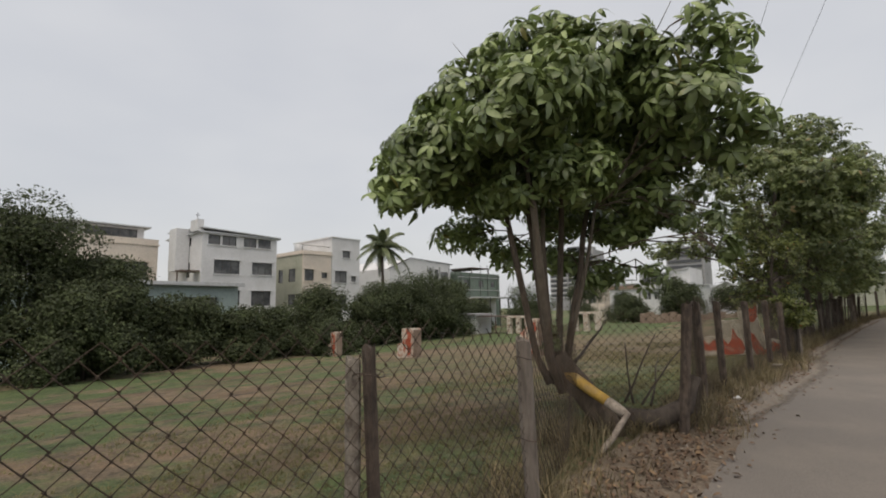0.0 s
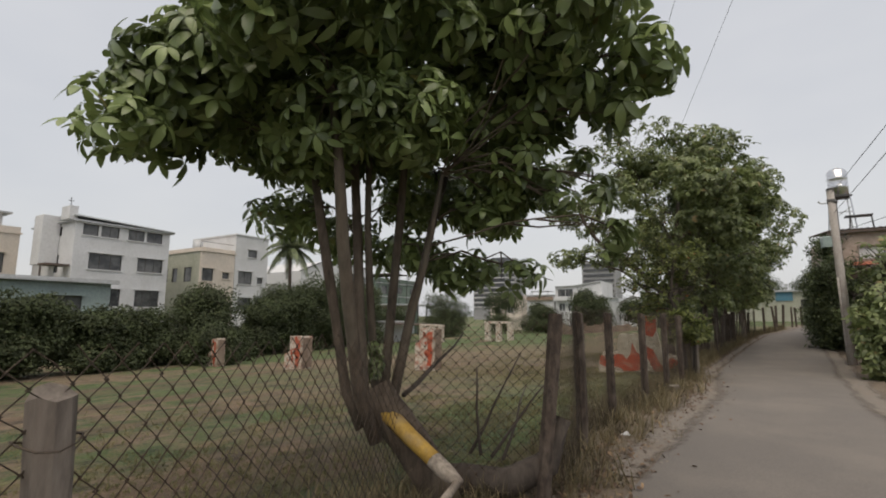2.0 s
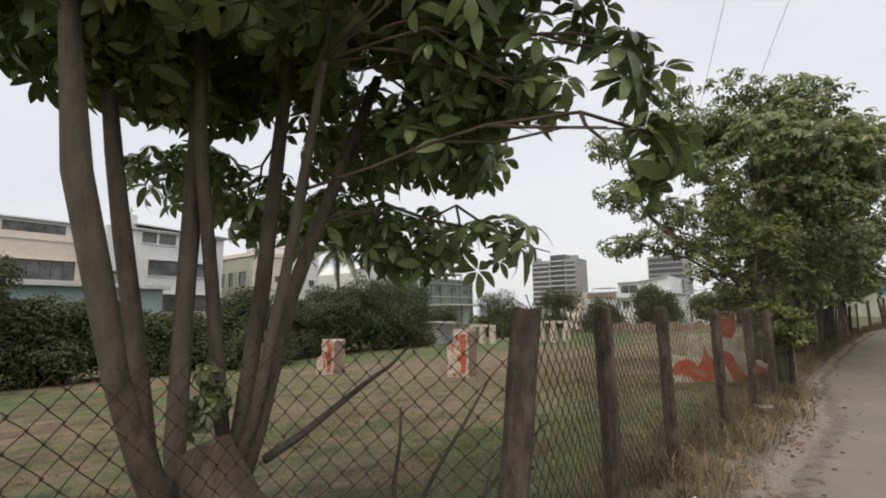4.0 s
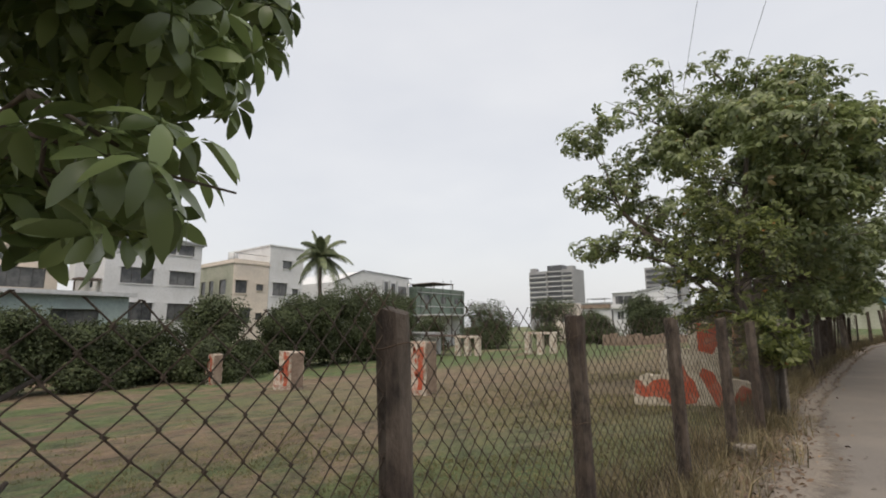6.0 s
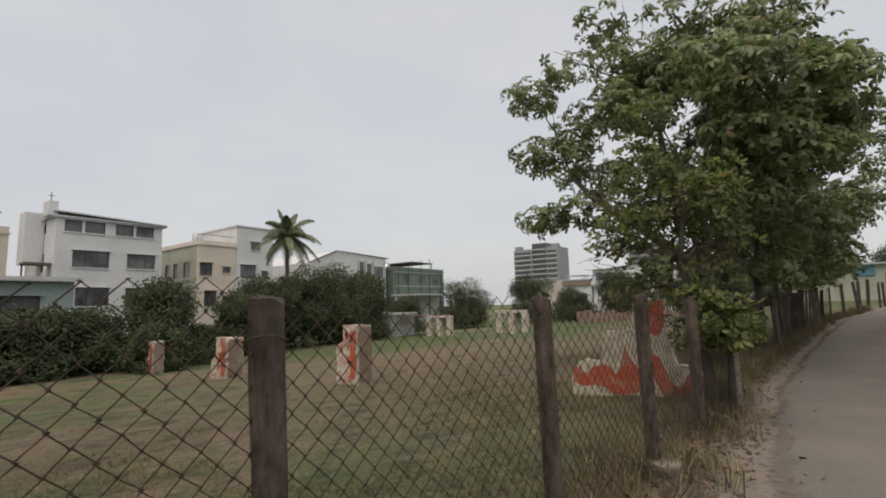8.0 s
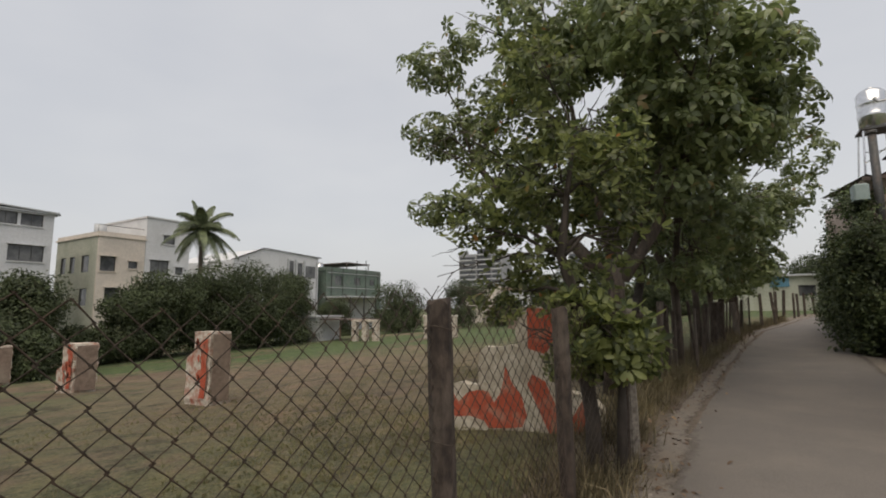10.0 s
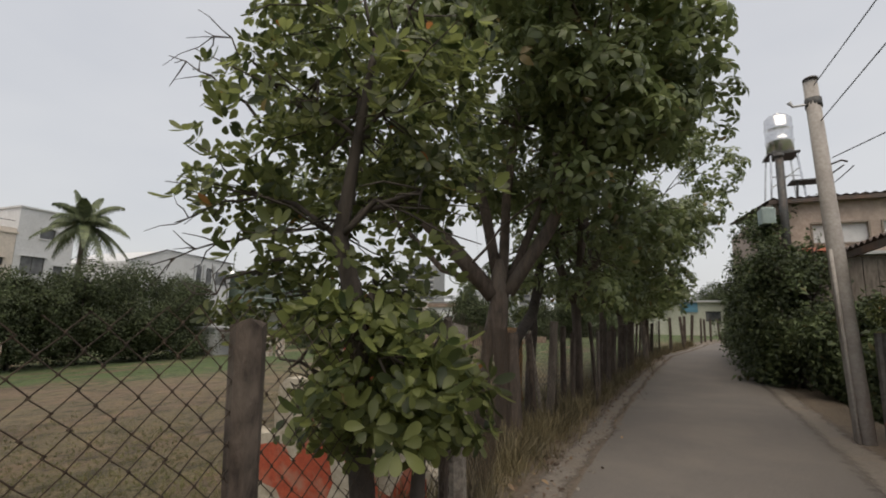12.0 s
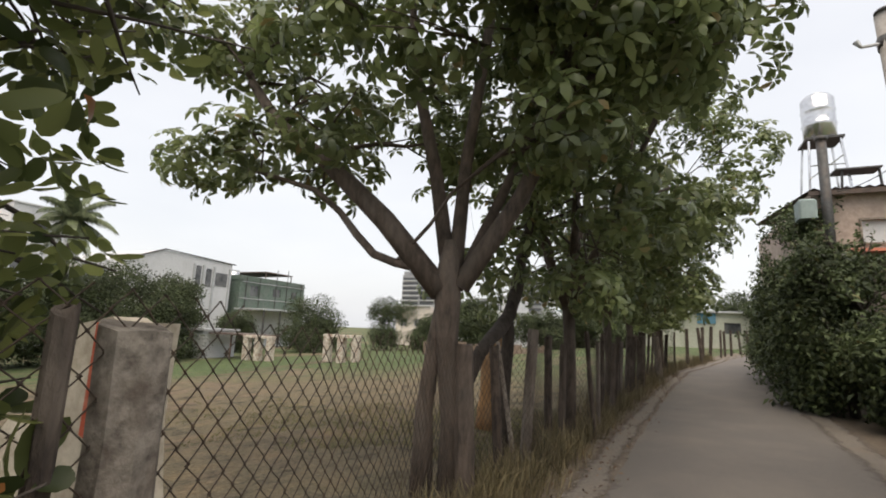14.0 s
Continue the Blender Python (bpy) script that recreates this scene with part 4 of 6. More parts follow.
def rosette(count, length, width, rise_):
    """A whorl of blunt, broad-ended leaves at a twig's tip, turned up."""
    vs, ts = [], []
    for k in range(count):
        v, t = fine_leaf(length * (0.8 + 0.25 * math.sin(k * 2.7)), width, -rise_ + 0.35 * math.sin(k * 1.3), 0.3, 0.6)
        v = v + np.array((0.02, 0, 0))
        a = 2.399 * k
        c, s = math.cos(a), math.sin(a)
        vs.append(v @ np.array(((c, s, 0), (-s, c, 0), (0, 0, 1))))
        ts.append(t + 14 * k)
    return np.concatenate(vs), np.concatenate(ts)


ROSETTE = [rosette(8, 0.098, 0.047, 0.5), rosette(7, 0.088, 0.044, 0.15), rosette(7, 0.102, 0.049, 0.9), rosette(6, 0.084, 0.042, -0.2)]


def build_almond():
    tree = thing("small_tree", "leafy young tree with broad blunt leaves, some orange", "tree", (-1.15, 14.28, 0))
    stems = [([(-1.12, 14.28, -0.1), (-1.14, 14.28, 0.5), (-1.20, 14.28, 1.0), (-1.22, 14.28, 1.45), (-1.34, 14.25, 1.85), (-1.28, 14.28, 2.4), (-1.2, 14.28, 2.9)], [0.075, 0.065, 0.06, 0.055, 0.045, 0.03, 0.02]),
             ([(-0.95, 14.4, -0.1), (-0.92, 14.4, 0.5), (-0.90, 14.38, 1.0)], [0.05, 0.04, 0.025])]
    blobs = [((-1.3, 14.3, 2.6), (0.7, 0.6, 0.6)), ((-1.85, 14.3, 2.55), (0.5, 0.5, 0.5)), ((-2.15, 14.3, 2.2), (0.4, 0.4, 0.25)), ((-1.6, 14.3, 3.25), (0.55, 0.5, 0.4)),
             ((-0.92, 14.4, 2.45), (0.42, 0.5, 0.5)), ((-0.85, 14.3, 1.95), (0.36, 0.5, 0.35)), ((-1.6, 14.3, 1.85), (0.5, 0.45, 0.25)), ((-0.95, 14.1, 1.15), (0.36, 0.4, 0.30)),
             ((-1.3, 14.2, 1.0), (0.36, 0.36, 0.24)), ((-0.82, 14.4, 1.02), (0.26, 0.36, 0.25)), ((-1.25, 14.2, 1.35), (0.35, 0.35, 0.25)), ((-1.5, 14.3, 3.75), (0.4, 0.4, 0.3)),
             ((-1.0, 14.5, 3.1), (0.45, 0.5, 0.45)), ((-0.88, 14.85, 2.15), (0.30, 0.35, 0.30)), ((-1.35, 14.85, 1.6), (0.32, 0.3, 0.34)), ((-1.75, 14.8, 1.75), (0.32, 0.3, 0.26)), ((-2.0, 14.5, 1.5), (0.4, 0.4, 0.3)), ((-1.75, 15.1, 2.35), (0.3, 0.3, 0.22)), ((-1.6, 15.25, 2.55), (0.25, 0.25, 0.2)), ((-1.55, 14.95, 2.2), (0.25, 0.25, 0.2)), ((-2.1, 15.2, 2.6), (0.3, 0.3, 0.2)), ((-1.7, 14.3, 1.12), (0.35, 0.35, 0.28)), ((-1.15, 14.65, 1.1), (0.28, 0.25, 0.28)), ((-1.2, 14.6, 1.5), (0.3, 0.28, 0.25))]
    part("trunk", limbs_mesh("trunk", stems, blobs, M_BARK_D, 7, 0.006, 7, 8, 2), tree)
    low = [b for b in blobs if b[0][2] < 1.4]
    part("crown", crown_mesh("crown", low, 480, ROSETTE, M_LEAF_J, 0.6, (0.7, 1.1), 0.2, 0.3), tree, "dense lower foliage")
    part("crown", crown_mesh("crown", [b for b in blobs if b not in low], 1000, ROSETTE, M_LEAF_J, 0.9, (0.65, 1.05), 0.3, 0.45), tree)
    for k, (p, q) in enumerate([((-1.9, 14.2, 2.55), (-2.75, 14.2, 3.15)), ((-1.8, 14.2, 2.75), (-2.5, 14.25, 3.3)), ((-1.6, 14.2, 1.9), (-2.55, 14.1, 1.72)), ((-1.6, 14.2, 1.75), (-2.3, 14.1, 1.45)), ((-1.7, 14.2, 2.05), (-2.45, 14.15, 1.98))]):
        line = bent(p, q, 6, -0.04, 0.07, 40 + k)
        dead = Solid().tube(line, [0.011, 0.010, 0.008, 0.007, 0.005, 0.004, 0.003], 5)
        rnd = random.Random(k)
        for j in (2, 3, 4, 5):
            for m in range(2):
                tip = line[j] + Vector((-rnd.uniform(0.05, 0.32), rnd.uniform(-0.12, 0.12), rnd.uniform(-0.22, 0.24)))
                dead.tube(bent(line[j], tip, 3, 0, 0.03, k * 9 + j + m), [0.005, 0.004, 0.003, 0.002], 4)
        part("dead_twig", dead.mesh("dead_twig", M_BARK_D, True), tree, "bare dead twig")


build_almond()


def build_shrub(name, label, category, x, y, radii, height, seed, count, shapes=SPRIG, mat=M_LEAF_H, blobs_n=12, group="", ragged=True):
    g = land(x, y)
    ob = thing(name, label, category, (x, y, g), group)
    rnd = random.Random(seed)
    blobs = random_blobs((x, y, g + height * 0.5), (radii[0], radii[1], height * 0.52), blobs_n, (min(radii) * 0.28, min(radii) * 0.62), seed)
    for k in range(max(3, blobs_n // 3)):
        blobs.append(((x + rnd.uniform(-0.7, 0.7) * radii[0], y + rnd.uniform(-0.7, 0.7) * radii[1], g + height * rnd.uniform(0.12, 0.3)), (min(radii) * 0.5, min(radii) * 0.5, height * 0.2)))
    for k in range(blobs_n // 2 if ragged else 0):
        a, e = rnd.uniform(0, 6.283), rnd.uniform(0.1, 1.4)
        q = rnd.uniform(0.95, 1.18)
        m = min(radii) * rnd.uniform(0.14, 0.26)
        blobs.append(((x + radii[0] * q * math.cos(a) * math.cos(e), y + radii[1] * q * math.sin(a) * math.cos(e), g + height * 0.5 + height * 0.5 * q * math.sin(e)), (m, m, m * 1.2)))
    stems = [([(x + rnd.uniform(-0.15, 0.15), y, g - 0.1), (x, y, g + height * 0.3), (x + rnd.uniform(-0.3, 0.3), y + rnd.uniform(-0.3, 0.3), g + height * 0.6)], [0.09, 0.07, 0.04])]
    part("trunk", limbs_mesh("trunk", stems, blobs, M_BARK_D, 2, 0.012, 6, seed, 1), ob)
    part("crown", crown_mesh("crown", blobs, count, shapes, mat, 0.6, (0.8, 1.25), 0.25), ob)


HEDGE = [(-27.5, 1.0, 2.8, 7.2), (-27.4, 3.6, 2.9, 8.0), (-26.8, 5.6, 1.9, 6.7), (-26.6, 7.2, 1.8, 5.2), (-24.6, 5.4, 1.8, 4.6), (-26.4, 10.2, 1.8, 3.6), (-26.6, 12.7, 1.7, 3.2), (-27.0, 15.0, 1.7, 3.0),
         (-27.2, 18.5, 2.4, 4.5), (-28.0, 21.9, 0.9, 1.9), (-28.6, 24.4, 1.6, 4.2), (-29.0, 26.2, 2.3, 5.2), (-29.4, 29.6, 2.6, 5.9), (-29.6, 33.4, 2.9, 6.1), (-31.0, 37.4, 2.3, 5.7), (-24.0, 17.6, 1.0, 1.9)]
for i, (x, y, r, h) in enumerate(HEDGE):
    build_shrub("hedge_tree" if h > 4.6 else "hedge_shrub", "dense dark green tree at the field's far edge" if h > 4.6 else "dense dark shrub at the field's far edge", "tree" if h > 4.6 else "shrub", x, y, (r, r * 1.1), h, 100 + i, 4600, SPRIG_BIG, M_LEAF_H, 16, "far hedge", False)
for i, (x, y, r, h) in enumerate([(-30.2, 51.5, 2.9, 5.6), (-26.4, 60.4, 3.4, 5.6), (-22.5, 62.0, 2.2, 3.6), (-11.5, 46.0, 2.0, 4.0), (-34, 46, 2.2, 3.6), (-33.0, 56.0, 2.4, 3.4), (-16.5, 66, 2.4, 3.4), (7.5, 68.0, 2.6, 5.6), (10.8, 36.5, 2.2, 8.6), (12.0, 70.0, 3.0, 7.4), (9.0, 60.0, 2.4, 6.0), (17.0, 66.0, 3.0, 5.8), (3.0, 74.0, 2.8, 5.4), (-8.0, 51.0, 1.8, 3.0), (-5.2, 53.0, 1.7, 3.4), (-18.5, 54.0, 1.9, 2.8), (-2.5, 50.0, 1.4, 2.6)]):
    build_shrub("round_tree", "rounded dark green tree behind the field", "tree", x, y, (r, r), h, 140 + i, 2600, SPRIG_BIG, M_LEAF_H, 13, "far round trees", False)
for i, (x, y, r, h) in enumerate([(4.35, 23.0, 0.75, 1.3), (4.1, 24.8, 0.8, 2.0), (3.6, 26.6, 1.05, 3.5), (3.55, 28.0, 0.9, 4.5), (3.9, 30.2, 1.25, 4.5), (4.3, 32.6, 1.5, 4.4), (5.2, 35.6, 1.5, 4.4), (6.4, 38.2, 1.7, 3.3), (4.9, 21.4, 0.7, 1.3), (8.0, 41.5, 1.8, 3.4)]):
    build_shrub("roadside_bush", "dense dark bush spilling over the lane edge", "shrub", x, y, (r, r), h, 160 + i, 2700, SPRIG_LANE, M_LEAF_R, 28, "lane bushes")
build_shrub("broadleaf_bush", "light green broad-leaved bush at the lane edge", "shrub", 2.8, 16.6, (0.9, 0.95), 3.0, 181, 520, PALM_B, M_LEAF_B, 14)


# ---- buildings ----
def holed_wall(u0, u1, v0, v1, holes, corner):
    """A wall slab in one piece with openings through it; corner(u, v, k) gives the place on the front (k = 0) or back (k = 1)."""
    us = sorted({u0, u1, *[h[0] for h in holes], *[h[2] for h in holes]})
    vs = sorted({v0, v1, *[h[1] for h in holes], *[h[3] for h in holes]})

    def full(i, j):
        if not (0 <= i < len(us) - 1 and 0 <= j < len(vs) - 1):
            return False
        u, v = (us[i] + us[i + 1]) / 2, (vs[j] + vs[j + 1]) / 2
        return not any(h[0] <= u <= h[2] and h[1] <= v <= h[3] for h in holes)
    ids, s = {}, Solid()

    def vid(i, j, k):
        if (i, j, k) not in ids:
            ids[(i, j, k)] = len(s.v)
            s.v.append(corner(us[i], vs[j], k))
        return ids[(i, j, k)]
    for i in range(len(us) - 1):
        for j in range(len(vs) - 1):
            if not full(i, j):
                continue
            s.f.append((vid(i, j, 0), vid(i + 1, j, 0), vid(i + 1, j + 1, 0), vid(i, j + 1, 0)))
            s.f.append((vid(i, j + 1, 1), vid(i + 1, j + 1, 1), vid(i + 1, j, 1), vid(i, j, 1)))
            for di, dj, p, q in ((-1, 0, (i, j), (i, j + 1)), (1, 0, (i + 1, j + 1), (i + 1, j)), (0, -1, (i + 1, j), (i, j)), (0, 1, (i, j + 1), (i + 1, j + 1))):
                if not full(i + di, j + dj):
                    s.f.append((vid(*p, 0), vid(*q, 0), vid(*q, 1), vid(*p, 1)))
    return s


def block(parent, x0, x1, y0, y1, z0, z1, wall, front=(), side=(), roof=M_ROOF, over=0.15, parapet=0.0, side_mat=None, frame_mat=None, sills=True):
    """A storeyed block: front wall towards +x with openings (y0, z0, y1, z1), side wall towards -y with openings (x0, z0, x1, z1)."""
    t = 0.22
    part("wall", holed_wall(y0, y1, z0, z1, front, lambda u, v, k: (x1 - t * k, u, v)).mesh("wall", wall), parent)
    part("wall", Solid().box(x0, y0 + t, z0, x0 + t, y1, z1).mesh("wall", wall), parent)
    part("wall", Solid().box(x0 + t, y1 - t, z0, x1 - t, y1, z1).mesh("wall", wall), parent)
    part("wall", holed_wall(x0, x1 - t, z0, z1, side, lambda u, v, k: (u, y0 + t * k, v)).mesh("wall", side_mat or wall), parent)
    r = Solid().box(x0 - over, y0 - over, z1, x1 + over, y1 + over, z1 + 0.14)
    if parapet:
        for q in ((x0, y0, x1, y0 + 0.15), (x0, y1 - 0.15, x1, y1), (x0, y0 + 0.15, x0 + 0.15, y1 - 0.15), (x1 - 0.15, y0 + 0.15, x1, y1 - 0.15)):
            r.box(q[0], q[1], z1 + 0.14, q[2], q[3], z1 + 0.14 + parapet)
    part("roof", r.mesh("roof", roof), parent)
    for k, h in enumerate(front):
        a, c, b, d = h
        win = part("window", Solid().box(x1 - 0.14, a, c, x1 - 0.11, b, d).mesh("window", M_GLASS), parent)
        f = Solid()
        w = 0.05
        f.box(x1 - 0.17, a, c, x1 - 0.06, a + w, d).box(x1 - 0.17, b - w, c, x1 - 0.06, b, d)
        f.box(x1 - 0.17, a + w, c, x1 - 0.06, b - w, c + w).box(x1 - 0.17, a + w, d - w, x1 - 0.06, b - w, d)
        n = max(1, round((b - a) / 0.8))
        for i in range(1, n):
            u = a + (b - a) * i / n
            f.box(x1 - 0.16, u - 0.02, c + w, x1 - 0.08, u + 0.02, d - w)
        fr = new("window_frame", f.mesh("window_frame", frame_mat or M_DARKSTEEL))
        fr.parent = win
        if sills:
            sl = new("window_sill", Solid().box(x1, a - 0.08, c - 0.09, x1 + 0.10, b + 0.08, c).mesh("window_sill", wall))
            sl.parent = win
            hd = new("window_hood", Solid().box(x1, a - 0.10, d, x1 + 0.22, b + 0.10, d + 0.07).mesh("window_hood", wall))
            hd.parent = win
    for h in side:
        a, c, b, d = h
        win = part("window", Solid().box(a, y0 + 0.11, c, b, y0 + 0.14, d).mesh("window", M_GLASS), parent)
        f = Solid().box(a, y0 + 0.05, c, a + 0.05, y0 + 0.16, d).box(b - 0.05, y0 + 0.05, c, b, y0 + 0.16, d).box(a + 0.05, y0 + 0.05, d - 0.05, b - 0.05, y0 + 0.16, d)
        fr = new("window_frame", f.mesh("window_frame", frame_mat or M_DARKSTEEL))
        fr.parent = win


G0 = -1.7


def build_white_house():
    h = thing("white_house", "white rendered four-storey house with wide windows", "house", (-50, 23, G0))
    block(h, -54, -46, 18.9, 26.6, G0, 9.05, M_WHITE,
          [(20.07, 5.2, 22.6, 6.55), (23.9, 5.25, 26.1, 6.5), (20.4, 2.1, 22.7, 3.6), (23.9, 2.1, 26.0, 3.6), (19.45, 8.0, 20.6, 8.95), (20.8, 8.0, 22.2, 8.95), (22.95, 8.0, 24.3, 8.95), (24.5, 8.0, 25.9, 8.95)],
          [(-49.4, 4.9, -48.6, 6.4), (-49.2, 8.0, -48.5, 8.8)], M_ROOF, 0.3)
    r = Solid()
    r.quad((-54.2, 18.7, 9.95), (-45.6, 18.7, 9.55), (-45.6, 26.8, 9.25), (-54.2, 26.8, 9.4))
    r.quad((-54.2, 18.7, 9.85), (-54.2, 26.8, 9.3), (-45.6, 26.8, 9.15), (-45.6, 18.7, 9.45))
    r.quad((-45.6, 18.7, 9.45), (-45.6, 26.8, 9.15), (-45.6, 26.8, 9.25), (-45.6, 18.7, 9.55))
    r.quad((-54.2, 18.7, 9.85), (-45.6, 18.7, 9.45), (-45.6, 18.7, 9.55), (-54.2, 18.7, 9.95))
    part("canopy", r.mesh("canopy", M_ROOF), h, "thin sloping sheet roof")
    part("stair_head", Solid().bevel_box(-50.5, 17.6, 5.5, -48.8, 18.88, 9.7, 0.03).mesh("stair_head", M_WHITE), h)
    part("parapet", Solid().box(-47.6, 18.4, 9.2, -46.05, 19.0, 10.3).mesh("parapet", M_WHITE), h)
    part("balcony_roof", Solid().box(-47.6, 17.2, 5.3, -46.2, 18.85, 5.45).box(-47.5, 17.3, 4.3, -47.4, 17.4, 5.3).mesh("balcony_roof", M_RUSTROOF), h, "small rusty lean-to roof")
    part("aerial", Solid().tube([(-46.8, 18.7, 10.3), (-46.8, 18.7, 11.1)], 0.03, 5).box(-46.83, 18.5, 10.8, -46.77, 18.9, 10.84).mesh("aerial", M_DARKSTEEL), h)


def build_beige_house():
    h = thing("beige_house", "beige rendered three-storey house beside a palm", "house", (-50, 33, G0))
    block(h, -54, -46.05, 29.9, 33.7, G0, 7.85, M_BEIGE, [(30.1, 4.85, 31.3, 6.15), (32.35, 5.2, 33.1, 5.85), (30.6, 1.9, 31.8, 3.45), (32.4, 2.2, 33.1, 2.9)],
          [(-53.0, 4.8, -52.0, 6.3), (-51.2, 4.8, -50.2, 6.3), (-49.0, 4.8, -47.6, 6.3), (-49.0, 1.9, -47.6, 3.4)], M_BEIGE, 0.12, 0.3, M_GREENW)
    block(h, -54, -46, 33.72, 37.9, G0, 10.05, M_WHITE, [(34.2, 4.75, 35.9, 6.15), (35.3, 7.75, 36.4, 8.6), (36.6, 4.9, 37.3, 5.6), (34.3, 1.9, 35.9, 3.3)], [], M_WHITE, 0.12, 0.0)
    part("water_tank", Solid().tube([(-49, 31.2, 8.0), (-49, 31.2, 9.3)], 0.5, 12).mesh("water_tank", M_ROOF, True), h, "small dull grey roof tank")
    part("rail", Solid().tube([(-46.3, 29.9, 8.3), (-46.3, 29.9, 8.9), (-46.3, 33.6, 8.9)], 0.03, 5).mesh("rail", M_DARKSTEEL), h)


def build_left_house():
    h = thing("cream_house", "cream three-storey house half hidden by trees", "house", (-58, 10, G0))
    block(h, -62, -53, 4.0, 17.5, G0, 8.3, M_BEIGE, [(11.6, 4.9, 16.6, 6.6), (5.0, 4.9, 10.6, 6.6), (11.6, 1.4, 16.6, 3.1)], [], M_BEIGE, 0.1, 0.5)
    block(h, -61.5, -54.5, 6.0, 16.6, 8.44, 10.2, M_WHITE, [(7.0, 8.75, 11.0, 10.0), (11.6, 8.75, 16.0, 10.0)], [], M_ROOF, 0.5)


def build_teal_shed():
    h = thing("teal_workshop", "low pale teal workshop with a white roof edge", "workshop", (-38, 11, G0))
    block(h, -43, -36, 4.0, 17.6, G0, 3.55, M_TEAL, [(13.6, 1.2, 16.0, 2.6), (8.4, 1.2, 11.4, 2.6), (5.0, 1.2, 7.0, 2.6)], [], M_ROOF, 0.35)
    part("gutter", Solid().box(-35.72, 3.7, 3.42, -35.5, 17.9, 3.55).mesh("gutter", M_ROOF), h)


def build_green_house():
    h = thing("netted_house", "house wrapped in green scaffold netting", "house", (-47, 60, G0))
    block(h, -56, -45.5, 56.5, 68.0, G0, 6.5, M_GREEN, [(58.2, 4.6, 59.6, 6.0), (62.0, 4.8, 63.4, 5.9), (65.4, 4.8, 66.6, 5.8)], [], M_GREEN, 0.1, 0.4, None, M_GREEN, False)
    part("canopy", Solid().box(-53, 61.0, 7.9, -46, 66.0, 8.02).box(-46.2, 61.1, 7.1, -46.1, 61.2, 7.9).box(-46.2, 65.8, 7.1, -46.1, 65.9, 7.9).mesh("canopy", M_RUSTROOF), h, "thin rooftop canopy")
    part("porch_roof", Solid().box(-45.5, 56.0, 2.9, -41.0, 66.0, 3.1).mesh("porch_roof", M_ROOF), h, "pale porch roof")
    for k, yy in enumerate((56.3, 58.9, 61.4, 63.8, 65.8)):
        part("porch_post", Solid().box(-41.2, yy, G0, -41.05, yy + 0.14, 2.9).mesh("porch_post", M_DARKSTEEL), h)
    for k, (yy, zz) in enumerate([(57.4, 6.9), (59.6, 7.2), (62.4, 8.3), (64.4, 8.5), (67.2, 7.0)]):
        part("scaffold_pole", Solid().tube([(-45.42, yy, 2.9), (-45.40, yy + 0.05, zz)], 0.05, 6).mesh("scaffold_pole", M_DARKSTEEL), h)
    for zz in (4.3, 6.3):
        part("scaffold_rail", Solid().tube([(-45.38, 56.6, zz), (-45.38, 67.9, zz + 0.05)], 0.045, 6).mesh("scaffold_rail", M_ROOF), h)
    part("rooftop_tank", Solid().tube([(-49, 58.6, 6.5), (-49, 58.6, 7.7)], 0.6, 12).mesh("rooftop_tank", M_STEEL, True), h)
    part("rooftop_shed", Solid().box(-53, 57.2, 6.5, -50.0, 60.4, 8.1).mesh("rooftop_shed", M_WHITE), h)
    part("porch_wall", Solid().box(-45.0, 56.2, G0, -44.8, 65.8, 2.9).mesh("porch_wall", M_WHITE), h)
    w = thing("gabled_warehouse", "white warehouse with a low pitched roof", "warehouse", (-50, 48, G0))
    s = Solid()
    s.v = [(-46, 43, G0), (-46, 55.5, G0), (-46, 55.5, 8.1), (-46, 46.8, 8.45), (-46, 43, 6.9), (-58, 43, G0), (-58, 55.5, G0), (-58, 55.5, 8.1), (-58, 46.8, 8.45), (-58, 43, 6.9)]
    s.f = [(0, 1, 2, 3, 4), (9, 8, 7, 6, 5), (1, 6, 7, 2), (5, 0, 4, 9), (4, 3, 8, 9), (3, 2, 7, 8)]
    part("wall", s.mesh("wall", M_WHITE), w)
    e = Solid()
    e.tube([(-45.9, 42.6, 6.85), (-45.9, 46.8, 8.53), (-45.9, 55.9, 8.12)], 0.07, 6)
    part("roof_edge", e.mesh("roof_edge", M_DARKSTEEL), w, "dark roof edge")
    for a, b, c, d in ((50.7, 5.2, 51.3, 7.4), (52.0, 5.2, 52.7, 7.2), (53.3, 5.4, 54.9, 6.9)):
        part("window", Solid().box(-45.99, a, b, -45.93, c, d).mesh("window", M_GLASS), w)
    for yy in (50.4, 51.6, 53.0, 55.2):
        part("pilaster", Solid().box(-45.98, yy - 0.1, G0, -45.82, yy + 0.1, 7.55).mesh("pilaster", M_ROOF), w, "pale grey steel pilaster")


